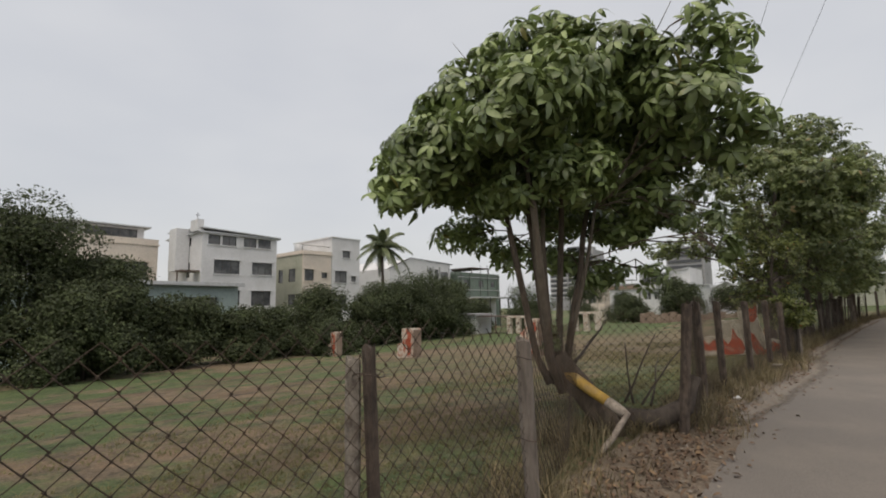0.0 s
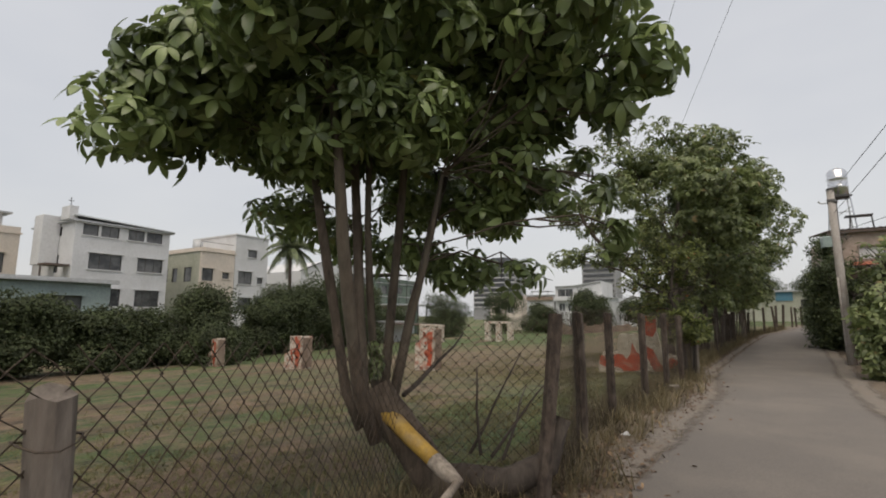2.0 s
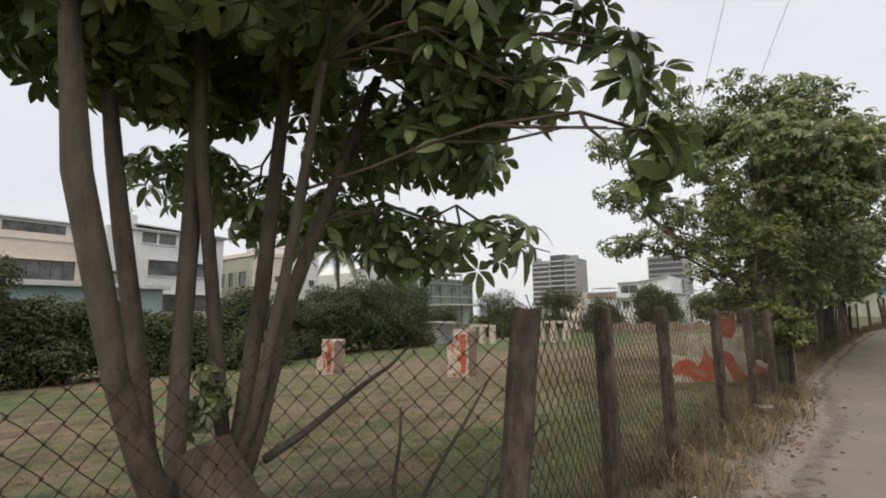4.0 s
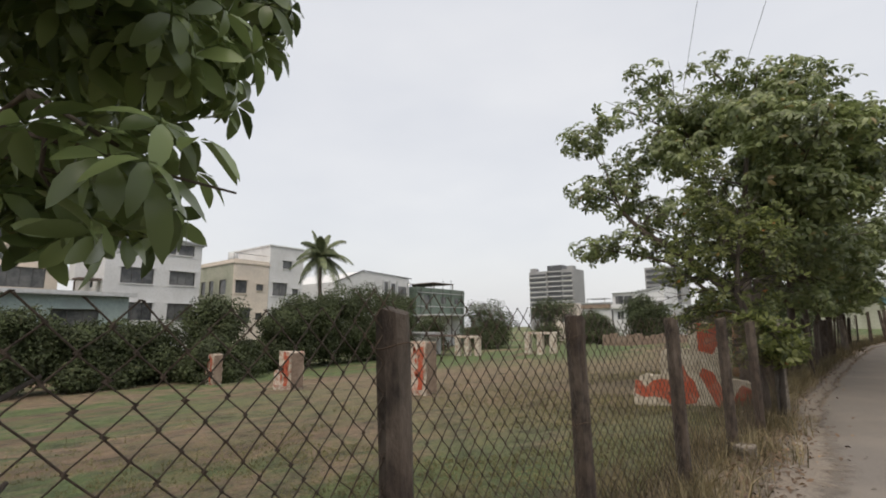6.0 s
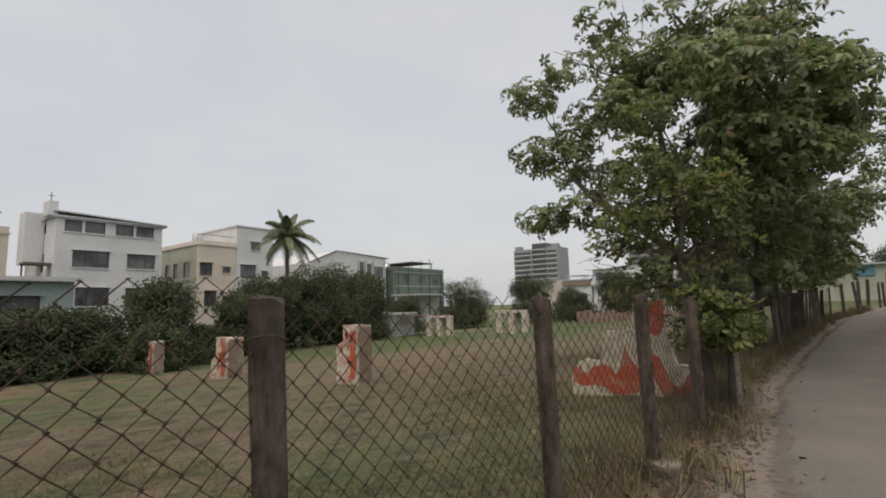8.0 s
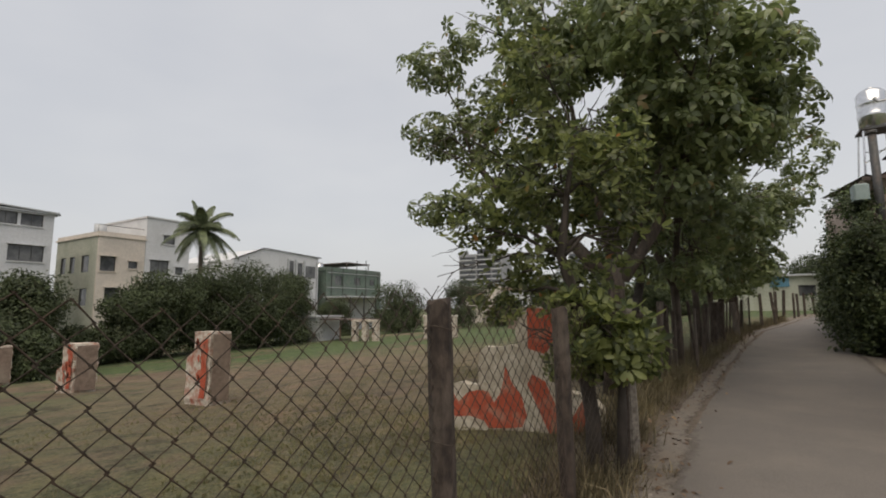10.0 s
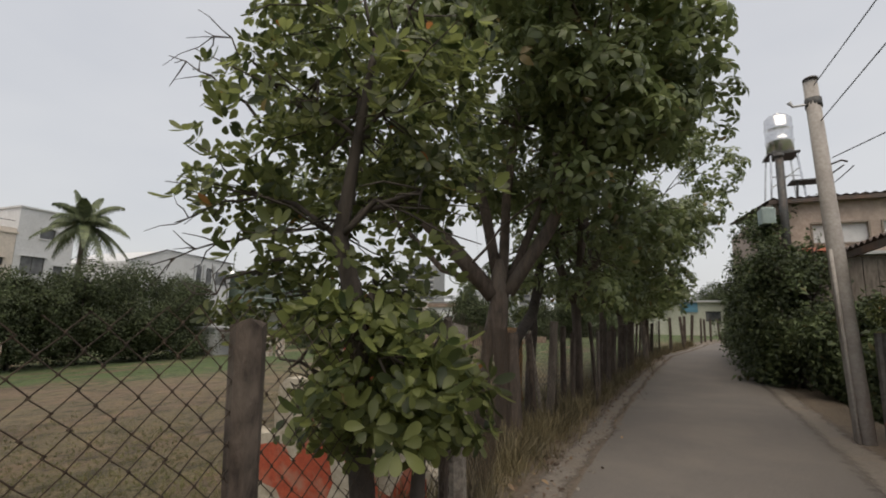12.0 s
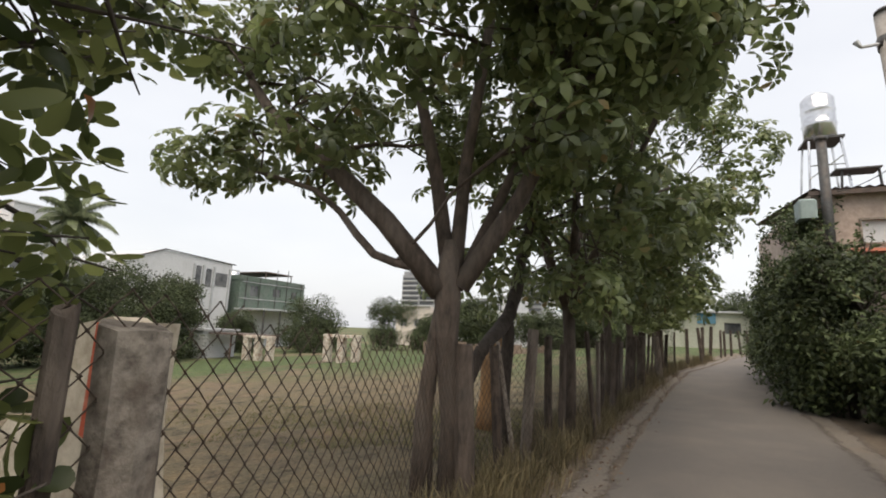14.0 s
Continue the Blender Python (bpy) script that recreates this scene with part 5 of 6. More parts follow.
def build_tower():
    t = thing("apartment_tower", "distant grey apartment tower with dark window bands", "tower block", (-140, 310, -1))
    for k, (x0, x1, top, mat) in enumerate([(-158.5, -145.0, 38.0, M_GREYB), (-144.96, -134.5, 41.5, M_DARKB), (-134.46, -126.5, 38.5, M_GREYB)]):
        s = Solid().box(x0, 300.0 + (k == 1) * 0.8, -1, x1, 318, top)
        part("wall", s.mesh("wall", mat), t)
        z = 8.0
        while z < top - 2.5:
            part("window", Solid().box(x0 + 1.0, 299.6 + (k == 1) * 0.8, z, x1 - 1.0, 299.95 + (k == 1) * 0.8, z + 1.7).mesh("window", M_DARKB), t)
            part("balcony", Solid().box(x0 + 0.4, 299.0 + (k == 1) * 0.8, z - 0.7, x1 - 0.4, 299.5 + (k == 1) * 0.8, z - 0.1).mesh("balcony", M_WHITE), t)
            z += 3.3
    part("parapet", Solid().box(-158, 301, 38, -154, 306, 40.5).mesh("parapet", M_GREYB), t)
    part("parapet", Solid().box(-131, 301, 38.5, -127, 306, 40.5).mesh("parapet", M_GREYB), t)
    u = thing("apartment_tower", "second distant grey apartment tower", "tower block", (-60, 300, -1))
    part("wall", Solid().box(-82, 300, -1, -62, 318, 35).mesh("wall", M_GREYB), u)
    for z in np.arange(9, 33, 3.3):
        part("window", Solid().box(-81, 299.5, z, -63, 299.9, z + 1.6).mesh("window", M_DARKB), u)


def row_house(label, x0, x1, y, d, tops, wins, mat, roof=M_ROOF, depth=0.25):
    """A house seen front on: tops are the roof line as (x, z) from x0 to x1; openings as (x0, z0, x1, z1)."""
    g = land((x0 + x1) / 2, y) - 0.1
    h = thing("row_house", label, "house", ((x0 + x1) / 2, y, g), "far white houses")
    low = min(z for _, z in tops)
    part("wall", holed_wall(x0, x1, g, low, wins, lambda u, v, k: (u, y + depth * k, v)).mesh("wall", mat), h)
    for x in (x0, x1 - depth):
        part("wall", Solid().box(x, y + depth, g, x + depth, y + d, low).mesh("wall", mat), h)
    n = len(tops)
    if max(z for _, z in tops) > low:
        s = Solid()
        line = [(x, z) for x, z in tops] + [(x1, low - 0.01), (x0, low - 0.01)]
        s.v = [(x, y + 0.002, z) for x, z in line] + [(x, y + d, z) for x, z in line]
        m = n + 2
        s.f = [tuple(reversed(range(m))), tuple(range(m, 2 * m))] + [(i, (i + 1) % m, m + (i + 1) % m, m + i) for i in range(m)]
        part("gable", s.mesh("gable", mat), h)
    r = Solid()
    for (a, za), (b, zb) in zip(tops, tops[1:]):
        b0 = len(r.v)
        r.v += [(a, y - 0.35, za + 0.004), (b, y - 0.35, zb + 0.004), (b, y + d, zb + 0.004), (a, y + d, za + 0.004), (a, y - 0.35, za + 0.16), (b, y - 0.35, zb + 0.16), (b, y + d, zb + 0.16), (a, y + d, za + 0.16)]
        r.f += [tuple(b0 + q for q in f) for f in ((3, 2, 1, 0), (4, 5, 6, 7), (0, 1, 5, 4), (1, 2, 6, 5), (2, 3, 7, 6), (3, 0, 4, 7))]
    part("roof", r.mesh("roof", roof), h)
    for a, c, b, e in wins:
        win = part("window", Solid().box(a, y + 0.14, c, b, y + 0.17, e).mesh("window", M_GLASS), h)
        f = new("window_frame", Solid().box(a, y + 0.06, c, a + 0.08, y + 0.13, e).box(b - 0.08, y + 0.06, c, b, y + 0.13, e).box((a + b) / 2 - 0.04, y + 0.06, c, (a + b) / 2 + 0.04, y + 0.13, e).mesh("window_frame", M_ROOF))
        f.parent = win
    return h


def build_row_houses():
    """Low white houses beyond the field."""
    a = row_house("low white house with a reddish terrace band", -34.3, -29.0, 88, 8, [(-34.3, 5.2), (-29.0, 5.2)], [(-33.5, 1.6, -32.3, 2.9), (-31.0, 1.6, -29.8, 2.9)], M_WHITE)
    part("terrace_band", Solid().box(-34.2, 87.6, 4.35, -29.1, 87.95, 5.0).mesh("terrace_band", M_BROWNW), a, "reddish brown terrace front")
    part("terrace_roof", Solid().box(-33.6, 88.6, 6.05, -30.2, 92.0, 6.15).box(-33.5, 88.7, 5.36, -33.4, 88.8, 6.05).box(-30.4, 88.7, 5.36, -30.3, 88.8, 6.05).mesh("terrace_roof", M_ROOF), a, "thin terrace roof on posts")
    b = row_house("white two-storey house with a deep balcony and sloping roof", -28.7, -20.4, 88, 9, [(-28.7, 6.7), (-25.0, 6.8), (-20.4, 7.5)], [(-28.3, 5.0, -25.4, 6.3), (-28.1, 2.4, -26.9, 3.7), (-26.4, 2.4, -25.4, 3.7), (-24.5, 5.0, -23.7, 6.1), (-23.3, 5.0, -22.5, 6.1), (-24.5, 2.2, -23.0, 3.4)], M_WHITE)
    part("balcony", Solid().box(-28.7, 87.2, 4.2, -25.1, 87.98, 4.95).mesh("balcony", M_WHITE), b)
    row_house("long low white shed with a grey sheet roof", -22.0, -16.7, 84, 6, [(-22.0, 4.0), (-19.0, 4.5), (-16.7, 4.3)], [(-21.2, 1.6, -19.8, 2.6)], M_ROOF)
    row_house("small white gabled house beyond the field", -16.5, -12.3, 84, 7, [(-16.5, 3.7), (-14.4, 4.7), (-12.3, 3.6)], [(-15.4, 2.2, -14.7, 3.0), (-14.1, 2.2, -13.2, 3.0)], M_WHITE)
    row_house("low white house beyond the field", -11.6, -4.0, 86, 8, [(-11.6, 4.4), (-8.0, 5.2), (-4.0, 4.4)], [(-10.6, 1.8, -9.4, 3.0), (-7.6, 1.8, -6.2, 3.0)], M_WHITE)
    row_house("beige house behind the field trees", -44.0, -37.0, 92, 8, [(-44.0, 5.6), (-37.0, 5.6)], [(-43.0, 2.0, -41.6, 3.4), (-40.2, 2.0, -38.8, 3.4)], M_BEIGE)
    # by the lane's end
    h = thing("green_roofed_house", "low pale house with a greenish roof at the lane's end", "house", (1.5, 60, 1.0))
    block(h, -8.0, 2.0, 60.0, 68.0, 0.5, 3.7, M_GREENW, [], [(-6.5, 1.6, -5.0, 2.9), (-3.0, 1.6, -1.5, 2.9)], M_TEAL, 0.5)
    block(h, 2.02, 7.5, 60.5, 66.0, 0.5, 3.9, M_GREENW, [], [(5.2, 2.2, 6.4, 3.1)], M_ROOF, 0.4)
    part("blue_panel", Solid().box(3.2, 60.38, 3.0, 4.6, 60.46, 3.85).mesh("blue_panel", M_BLUE), h, "faded blue sheet panel")


build_white_house()
build_beige_house()
build_left_house()
build_teal_shed()
build_green_house()
build_tower()
build_row_houses()


# ---- palm ----
def build_palm(x, y, top):
    g = land(x, y)
    palm = thing("coconut_palm", "tall coconut palm with drooping fronds", "palm", (x, y, g))
    s = Solid().tube(bent((x + 0.4, y, g - 0.1), (x, y, top), 8, 0, 0.12, 3), [0.22 - 0.012 * i for i in range(9)], 9, 0.1)
    part("trunk", s.mesh("trunk", M_BARK, True), palm)
    rnd = random.Random(5)
    for k in range(21):
        a = k * 2.399 + rnd.uniform(-0.3, 0.3)
        el = -0.7 + 2.05 * k / 20 + rnd.uniform(-0.15, 0.15)
        ln = rnd.uniform(2.5, 3.7) * (0.9 if el < -0.2 else 1.0)
        fs = Solid()
        pts = []
        for i in range(9):
            t = i / 8
            r = ln * t
            pts.append(Vector((x + math.cos(a) * math.cos(el) * r, y + math.sin(a) * math.cos(el) * r, top + math.sin(el) * r - (0.30 + 0.30 * math.cos(el)) * ln * 0.85 * t ** 2.3)))
        fs.tube(pts, [0.045 - 0.0045 * i for i in range(9)], 5)
        for i in range(3, 38):
            t = i / 38 * 8
            j = min(int(t), 7)
            p = pts[j].lerp(pts[j + 1], t - j)
            d = (pts[j + 1] - pts[j]).normalized()
            sd = d.cross(Vector((0, 0, 1)))
            sd = sd.normalized() if sd.length > 0.05 else Vector((math.sin(a), -math.cos(a), 0))
            up = sd.cross(d)
            wl_ = 0.58 * math.sin(math.pi * min(0.93, 0.25 + 0.70 * t / 8)) * rnd.uniform(0.85, 1.1)
            for sgn in (-1, 1):
                mid = p + sd * (sgn * wl_ * 0.55) + d * 0.14 + up * 0.03
                tip = p + sd * (sgn * wl_) + d * 0.24 - Vector((0, 0, 0.14 + 0.55 * wl_))
                fs.quad(p - d * 0.05, p + d * 0.06, mid + d * 0.06, mid - d * 0.05)
                fs.quad(mid - d * 0.05, mid + d * 0.06, tip)
        part("frond", fs.mesh("frond", M_LEAF_P), palm)
    nuts = Solid()
    for k in range(7):
        q = Vector((x + 0.28 * math.cos(k * 0.9), y + 0.28 * math.sin(k * 0.9), top - 0.28 - 0.12 * (k % 2)))
        nuts.tube([q - Vector((0, 0, 0.14)), q - Vector((0, 0, 0.08)), q + Vector((0, 0, 0.05)), q + Vector((0, 0, 0.13))], [0.03, 0.10, 0.10, 0.03], 7)
    part("coconut_cluster", nuts.mesh("coconut_cluster", M_GREENW, True), palm, "cluster of pale green nuts")


build_palm(-36.7, 33.2, 8.0)


# ---- field pillars and painted walls ----
def flat_shape(name, pts, y, depth, material, parent, label="", plane="xz"):
    """A slab with the given outline in x and z, thick in y (the face towards -y at y)."""
    n = len(pts)
    v = [(p[0], y, p[1]) for p in pts] + [(p[0], y + depth, p[1]) for p in pts]
    f = [tuple(range(n)), tuple(reversed(range(n, 2 * n)))] + [(i, n + i, n + (i + 1) % n, (i + 1) % n) for i in range(n)]
    me = mesh_from(name, v, f, material)
    bm = bmesh.new()
    bm.from_mesh(me)
    bmesh.ops.recalc_face_normals(bm, faces=bm.faces)
    bm.to_mesh(me)
    bm.free()
    return part(name, me, parent, label)


def build_mural():
    y = 15.62
    g = -0.3
    wall = thing("mural_wall", "low broken wall painted cream and brick red", "wall", (-2.5, y, g))
    flat_shape("wall", [(-3.36, g), (-1.36, g), (-1.36, 0.30), (-1.5, 0.42), (-1.76, 0.45), (-1.84, 0.75), (-1.88, 1.0), (-1.86, 1.42), (-1.98, 1.39), (-2.10, 1.44), (-2.33, 1.40), (-2.36, 1.1), (-2.32, 0.93), (-2.44, 0.96), (-2.60, 0.92), (-2.77, 0.93), (-2.84, 0.86), (-2.88, 0.62), (-2.86, 0.46), (-3.02, 0.44), (-3.14, 0.47), (-3.25, 0.43), (-3.32, 0.30), (-3.40, 0.12)], y, 0.16, M_MURAL, wall)
    flat_shape("red_tongues", [(-3.34, 0.34), (-3.37, 0.10), (-3.2, 0.03), (-3.0, 0.06), (-2.80, 0.02), (-2.74, -0.06), (-2.52, -0.04), (-2.3, 0.0), (-2.24, 0.14), (-2.30, 0.36), (-2.42, 0.50), (-2.50, 0.70), (-2.53, 0.52), (-2.58, 0.36), (-2.66, 0.25), (-2.74, 0.38), (-2.86, 0.39), (-3.02, 0.35), (-3.16, 0.22), (-3.24, 0.33)], y - 0.004, 0.02, M_RED, wall, "brick-red painted flame shapes")
    flat_shape("red_patch", [(-2.20, 0.92), (-1.98, 0.86), (-1.89, 1.02), (-1.88, 1.39), (-2.2, 1.41)], y - 0.004, 0.02, M_RED, wall, "brick-red painted block")
    flat_shape("red_stripe", [(-2.22, 0.50), (-1.96, -0.05), (-1.70, -0.12), (-1.40, -0.10), (-1.42, 0.28), (-1.58, 0.36), (-1.72, 0.12), (-1.82, 0.15), (-2.0, 0.55), (-2.16, 0.62)], y - 0.005, 0.02, M_RED, wall, "slanting brick-red stripe")


def build_pillar(x, y, w, d, h, seed, label):
    g = land(x, y) - 0.05
    p = thing("painted_pillar", label, "pillar", (x, y, g), "painted field pillars")
    rnd = random.Random(seed)
    s = Solid()
    rings = 11
    for i in range(rings + 1):
        t = i / rings
        low = 0.55 + 0.12 * math.sin(seed * 2.0)
        left = w * (0.95 if t < low else 0.5)
        right = w * (0.5 + 0.04 * math.sin(i * 1.9 + seed))
        z = g + h * min(t + (0.001 if t > low else 0.0), 1.0)
        for cx, cy in ((-left, -d / 2), (right, -d / 2), (right, d / 2), (-left, d / 2)):
            s.v.append((x + cx + rnd.uniform(-0.018, 0.018), y + cy + rnd.uniform(-0.015, 0.015), z + rnd.uniform(-0.02, 0.02)))
    for i in range(rings):
        for k in range(4):
            s.f.append((4 * i + k, 4 * i + (k + 1) % 4, 4 * i + 4 + (k + 1) % 4, 4 * i + 4 + k))
    n = 4 * rings
    s.f += [(n, n + 1, n + 2, n + 3), (3, 2, 1, 0)]
    part("block", s.mesh("block", M_MOTTLE), p)
    patch = Solid()
    for k in range(9):
        u, v = x + w * rnd.uniform(-0.3, 0.3), g + h * rnd.uniform(0.2, 0.9)
        r = w * rnd.uniform(0.08, 0.2)
        b0 = len(patch.v)
        for j in range(8):
            q = r * rnd.uniform(0.5, 1.2)
            patch.v.append((u + q * math.cos(j * 0.785), y - d / 2 - 0.036, v + 1.5 * q * math.sin(j * 0.785)))
        patch.f.append(tuple(range(b0, b0 + 8)))
    part("red_patch", patch.mesh("red_patch", M_RED), p, "flaking brick-red patches")
    band = Solid()
    cols = [(-0.02, 0.30), (0.06, 0.36), (0.0, 0.40), (0.10, 0.34), (0.04, 0.42), (0.12, 0.38)]
    for i, (a, b) in enumerate(cols):
        band.v += [(x + w * a, y - d / 2 - 0.03, g + h * (0.12 + 0.155 * i)), (x + w * b, y - d / 2 - 0.03, g + h * (0.12 + 0.155 * i))]
        if i:
            band.f.append((2 * i - 2, 2 * i - 1, 2 * i + 1, 2 * i))
    part("red_band", band.mesh("red_band", M_RED), p, "ragged brick-red painted band")
    # thin slab on the right face; its dark brown includes that face's shadow
    part("shaded_side_paint", Solid().box(x + w * 0.54 + 0.02, y - d * 0.45, g + h * 0.08, x + w * 0.54 + 0.028, y + d * 0.42, g + h * 0.96).mesh("shaded_side_paint", M_BROWNW), p, "dull brown painted side with its shadow in the colour")


def build_arch(x, y, seed):
    g = land(x, y) - 0.05
    a = thing("block_frame", "white mottled open block frame standing on the field", "ruin", (x, y, g), "block frames")
    for dx in (-1.0, 0.0, 1.0):
        part("pier", Solid().bevel_box(x + dx - 0.22, y - 0.2, g, x + dx + 0.22, y + 0.2, g + 1.45, 0.03).mesh("pier", M_CREAM), a)
    part("lintel", Solid().bevel_box(x - 1.25, y - 0.22, g + 1.452, x + 1.25, y + 0.22, g + 1.62, 0.03).mesh("lintel", M_CREAM), a)


build_mural()
build_pillar(-9.35, 16.3, 0.55, 0.45, 1.5, 1, "cream pillar with flaking brick-red patches")
build_pillar(-16.7, 17.0, 0.75, 0.6, 1.45, 2, "weathered cream pillar with a broken shoulder")
build_pillar(-22.9, 17.1, 0.5, 0.45, 1.42, 3, "thin cream pillar with faded red side")
build_arch(-16.8, 37.9, 1)
build_arch(-23.6, 38.3, 2)


def build_hut():
    h = thing("white_hut", "small white hut with a window at the field edge", "hut", (-30, 39, land(-30, 39)))
    g = land(-30, 39) - 0.05
    block(h, -33.5, -28.6, 38.2, 41.0, g, 0.75, M_WHITE, [], [(-31.5, -0.35, -30.3, 0.35)], M_ROOF, 0.2)
    part("lean_to", Solid().box(-28.4, 38.4, 0.55, -24.4, 41.0, 0.65).box(-24.6, 38.5, g, -24.5, 38.6, 0.55).box(-26.4, 38.5, g, -26.3, 38.6, 0.55).mesh("lean_to", M_RUSTROOF), h, "dark lean-to roof on posts")


build_hut()
# low brown wall behind the field
lw = Solid()
for k in range(14):
    x = -14.5 + k * 0.62
    lw.bevel_box(x, 44.0, land(-12, 44) - 0.1, x + 0.60, 44.25, land(-12, 44) + 0.75 + 0.12 * math.sin(k * 2.1), 0.03)
tagged(new("low_wall", lw.mesh("low_wall", M_BROWNW)), "low brown broken wall across the field end", "wall")


# ---- house across the lane, with water tank ----
def build_lane_house():
    h = thing("lane_house", "two-storey house with pinkish upper wall behind bushes", "house", (5.5, 29, rise(28)))
    g = rise(28) - 0.1
    wins = [(4.35, 3.74, 5.62, 4.34), (5.85, 3.74, 7.1, 4.34)]
    part("wall", holed_wall(3.5, 12.0, g, 5.0, wins, lambda u, v, k: (u, 27.6 + 0.2 * k, v)).mesh("wall", M_PINK), h)
    part("wall", Solid().box(3.5, 27.8, g, 3.7, 34, 5.0).mesh("wall", M_PINK), h)
    part("wall", Solid().box(11.8, 27.8, g, 12, 34, 5.0).mesh("wall", M_PINK), h)
    for a, c, b, d in wins:
        win = part("window", Solid().box(a, 27.68, c, b, 27.72, d).mesh("window", M_WHITE), h, "boarded white window")
        f = new("window_frame", Solid().box(a, 27.56, c, a + 0.04, 27.67, d).box(b - 0.04, 27.56, c, b, 27.67, d).box(a + 0.04, 27.56, d - 0.04, b - 0.04, 27.67, d).box(a + 0.04, 27.56, c, b - 0.04, 27.67, c + 0.04).mesh("window_frame", M_WOODP))
        f.parent = win
    r = Solid()
    for k in range(44):
        x = 3.42 + k * 0.2
        r.quad((x, 27.35, 5.0), (x + 0.10, 27.35, 5.05), (x + 0.10, 34.4, 5.75), (x, 34.4, 5.7))
        r.quad((x + 0.10, 27.35, 5.05), (x + 0.2, 27.35, 5.0), (x + 0.2, 34.4, 5.7), (x + 0.10, 34.4, 5.75))
    part("roof", r.mesh("roof", M_RUSTROOF), h, "dark corrugated sheet roof")
    part("fascia", Solid().box(3.42, 27.37, 4.88, 12.2, 27.42, 4.99).mesh("fascia", M_RUSTROOF), h)
    part("awning", Solid().quad((4.1, 27.58, 3.66), (4.1, 27.0, 3.5), (5.0, 27.0, 3.5), (5.0, 27.58, 3.66)).quad((4.1, 27.0, 3.46), (4.1, 27.58, 3.62), (5.0, 27.58, 3.62), (5.0, 27.0, 3.46)).mesh("awning", M_TERRA), h, "faded red awning")
    part("ledge", Solid().box(3.2, 27.3, 3.42, 12, 27.6, 3.5).mesh("ledge", M_ROOF), h)
    for k in range(15):
        x = 3.55 + k * 0.3
        part("plank", Solid().box(x, 27.50 + 0.012 * (k % 2), g, x + 0.285, 27.54 + 0.012 * (k % 2), 3.38).mesh("plank", M_GREYWOOD), h, "grey weathered plank")
    sh = thing("lane_shed", "lean-to shed with dark corrugated roof and dull sheet wall", "shed", (4.6, 19.6, 0))
    for k in range(6):
        part("post", post_mesh("post", (3.99, 17.95 + 0.62 * k, -0.1), (3.99, 17.95 + 0.62 * k, 2.90), 0.07, 0.07, M_GREYWOOD, k + 300), sh)
    for k in range(5):
        s = Solid()
        y0 = 17.97 + 0.62 * k
        for j in range(15):
            xo = 4.05 + 0.018 * (j % 2)
            s.v += [(xo, y0 + j * 0.0435, -0.05), (xo, y0 + j * 0.0435, 2.82), (xo + 0.006, y0 + j * 0.0435, -0.05), (xo + 0.006, y0 + j * 0.0435, 2.82)]
        for j in range(14):
            a = 4 * j
            s.f += [(a, a + 4, a + 5, a + 1), (a + 2, a + 3, a + 7, a + 6), (a + 1, a + 5, a + 7, a + 3)]
        part("sheet", s.mesh("sheet", M_SHEET), sh)
    r = Solid()
    for k in range(17):
        y0 = 17.85 + k * 0.2
        for ya, za, yb, zb in ((y0, 0.0, y0 + 0.1, 0.05), (y0 + 0.1, 0.05, y0 + 0.2, 0.0)):
            r.quad((2.98, ya, 2.66 + za), (6.6, ya, 3.6 + za), (6.6, yb, 3.6 + zb), (2.98, yb, 2.66 + zb))
            r.quad((2.98, yb, 2.645 + zb), (6.6, yb, 3.585 + zb), (6.6, ya, 3.585 + za), (2.98, ya, 2.645 + za))
    part("roof", r.mesh("roof", M_RUSTROOF), sh, "dark rusty corrugated roof")
    part("fascia", Solid().box(2.99, 17.85, 2.54, 3.03, 21.25, 2.64).mesh("fascia", M_RUSTROOF), sh, "dull red-brown eave board")


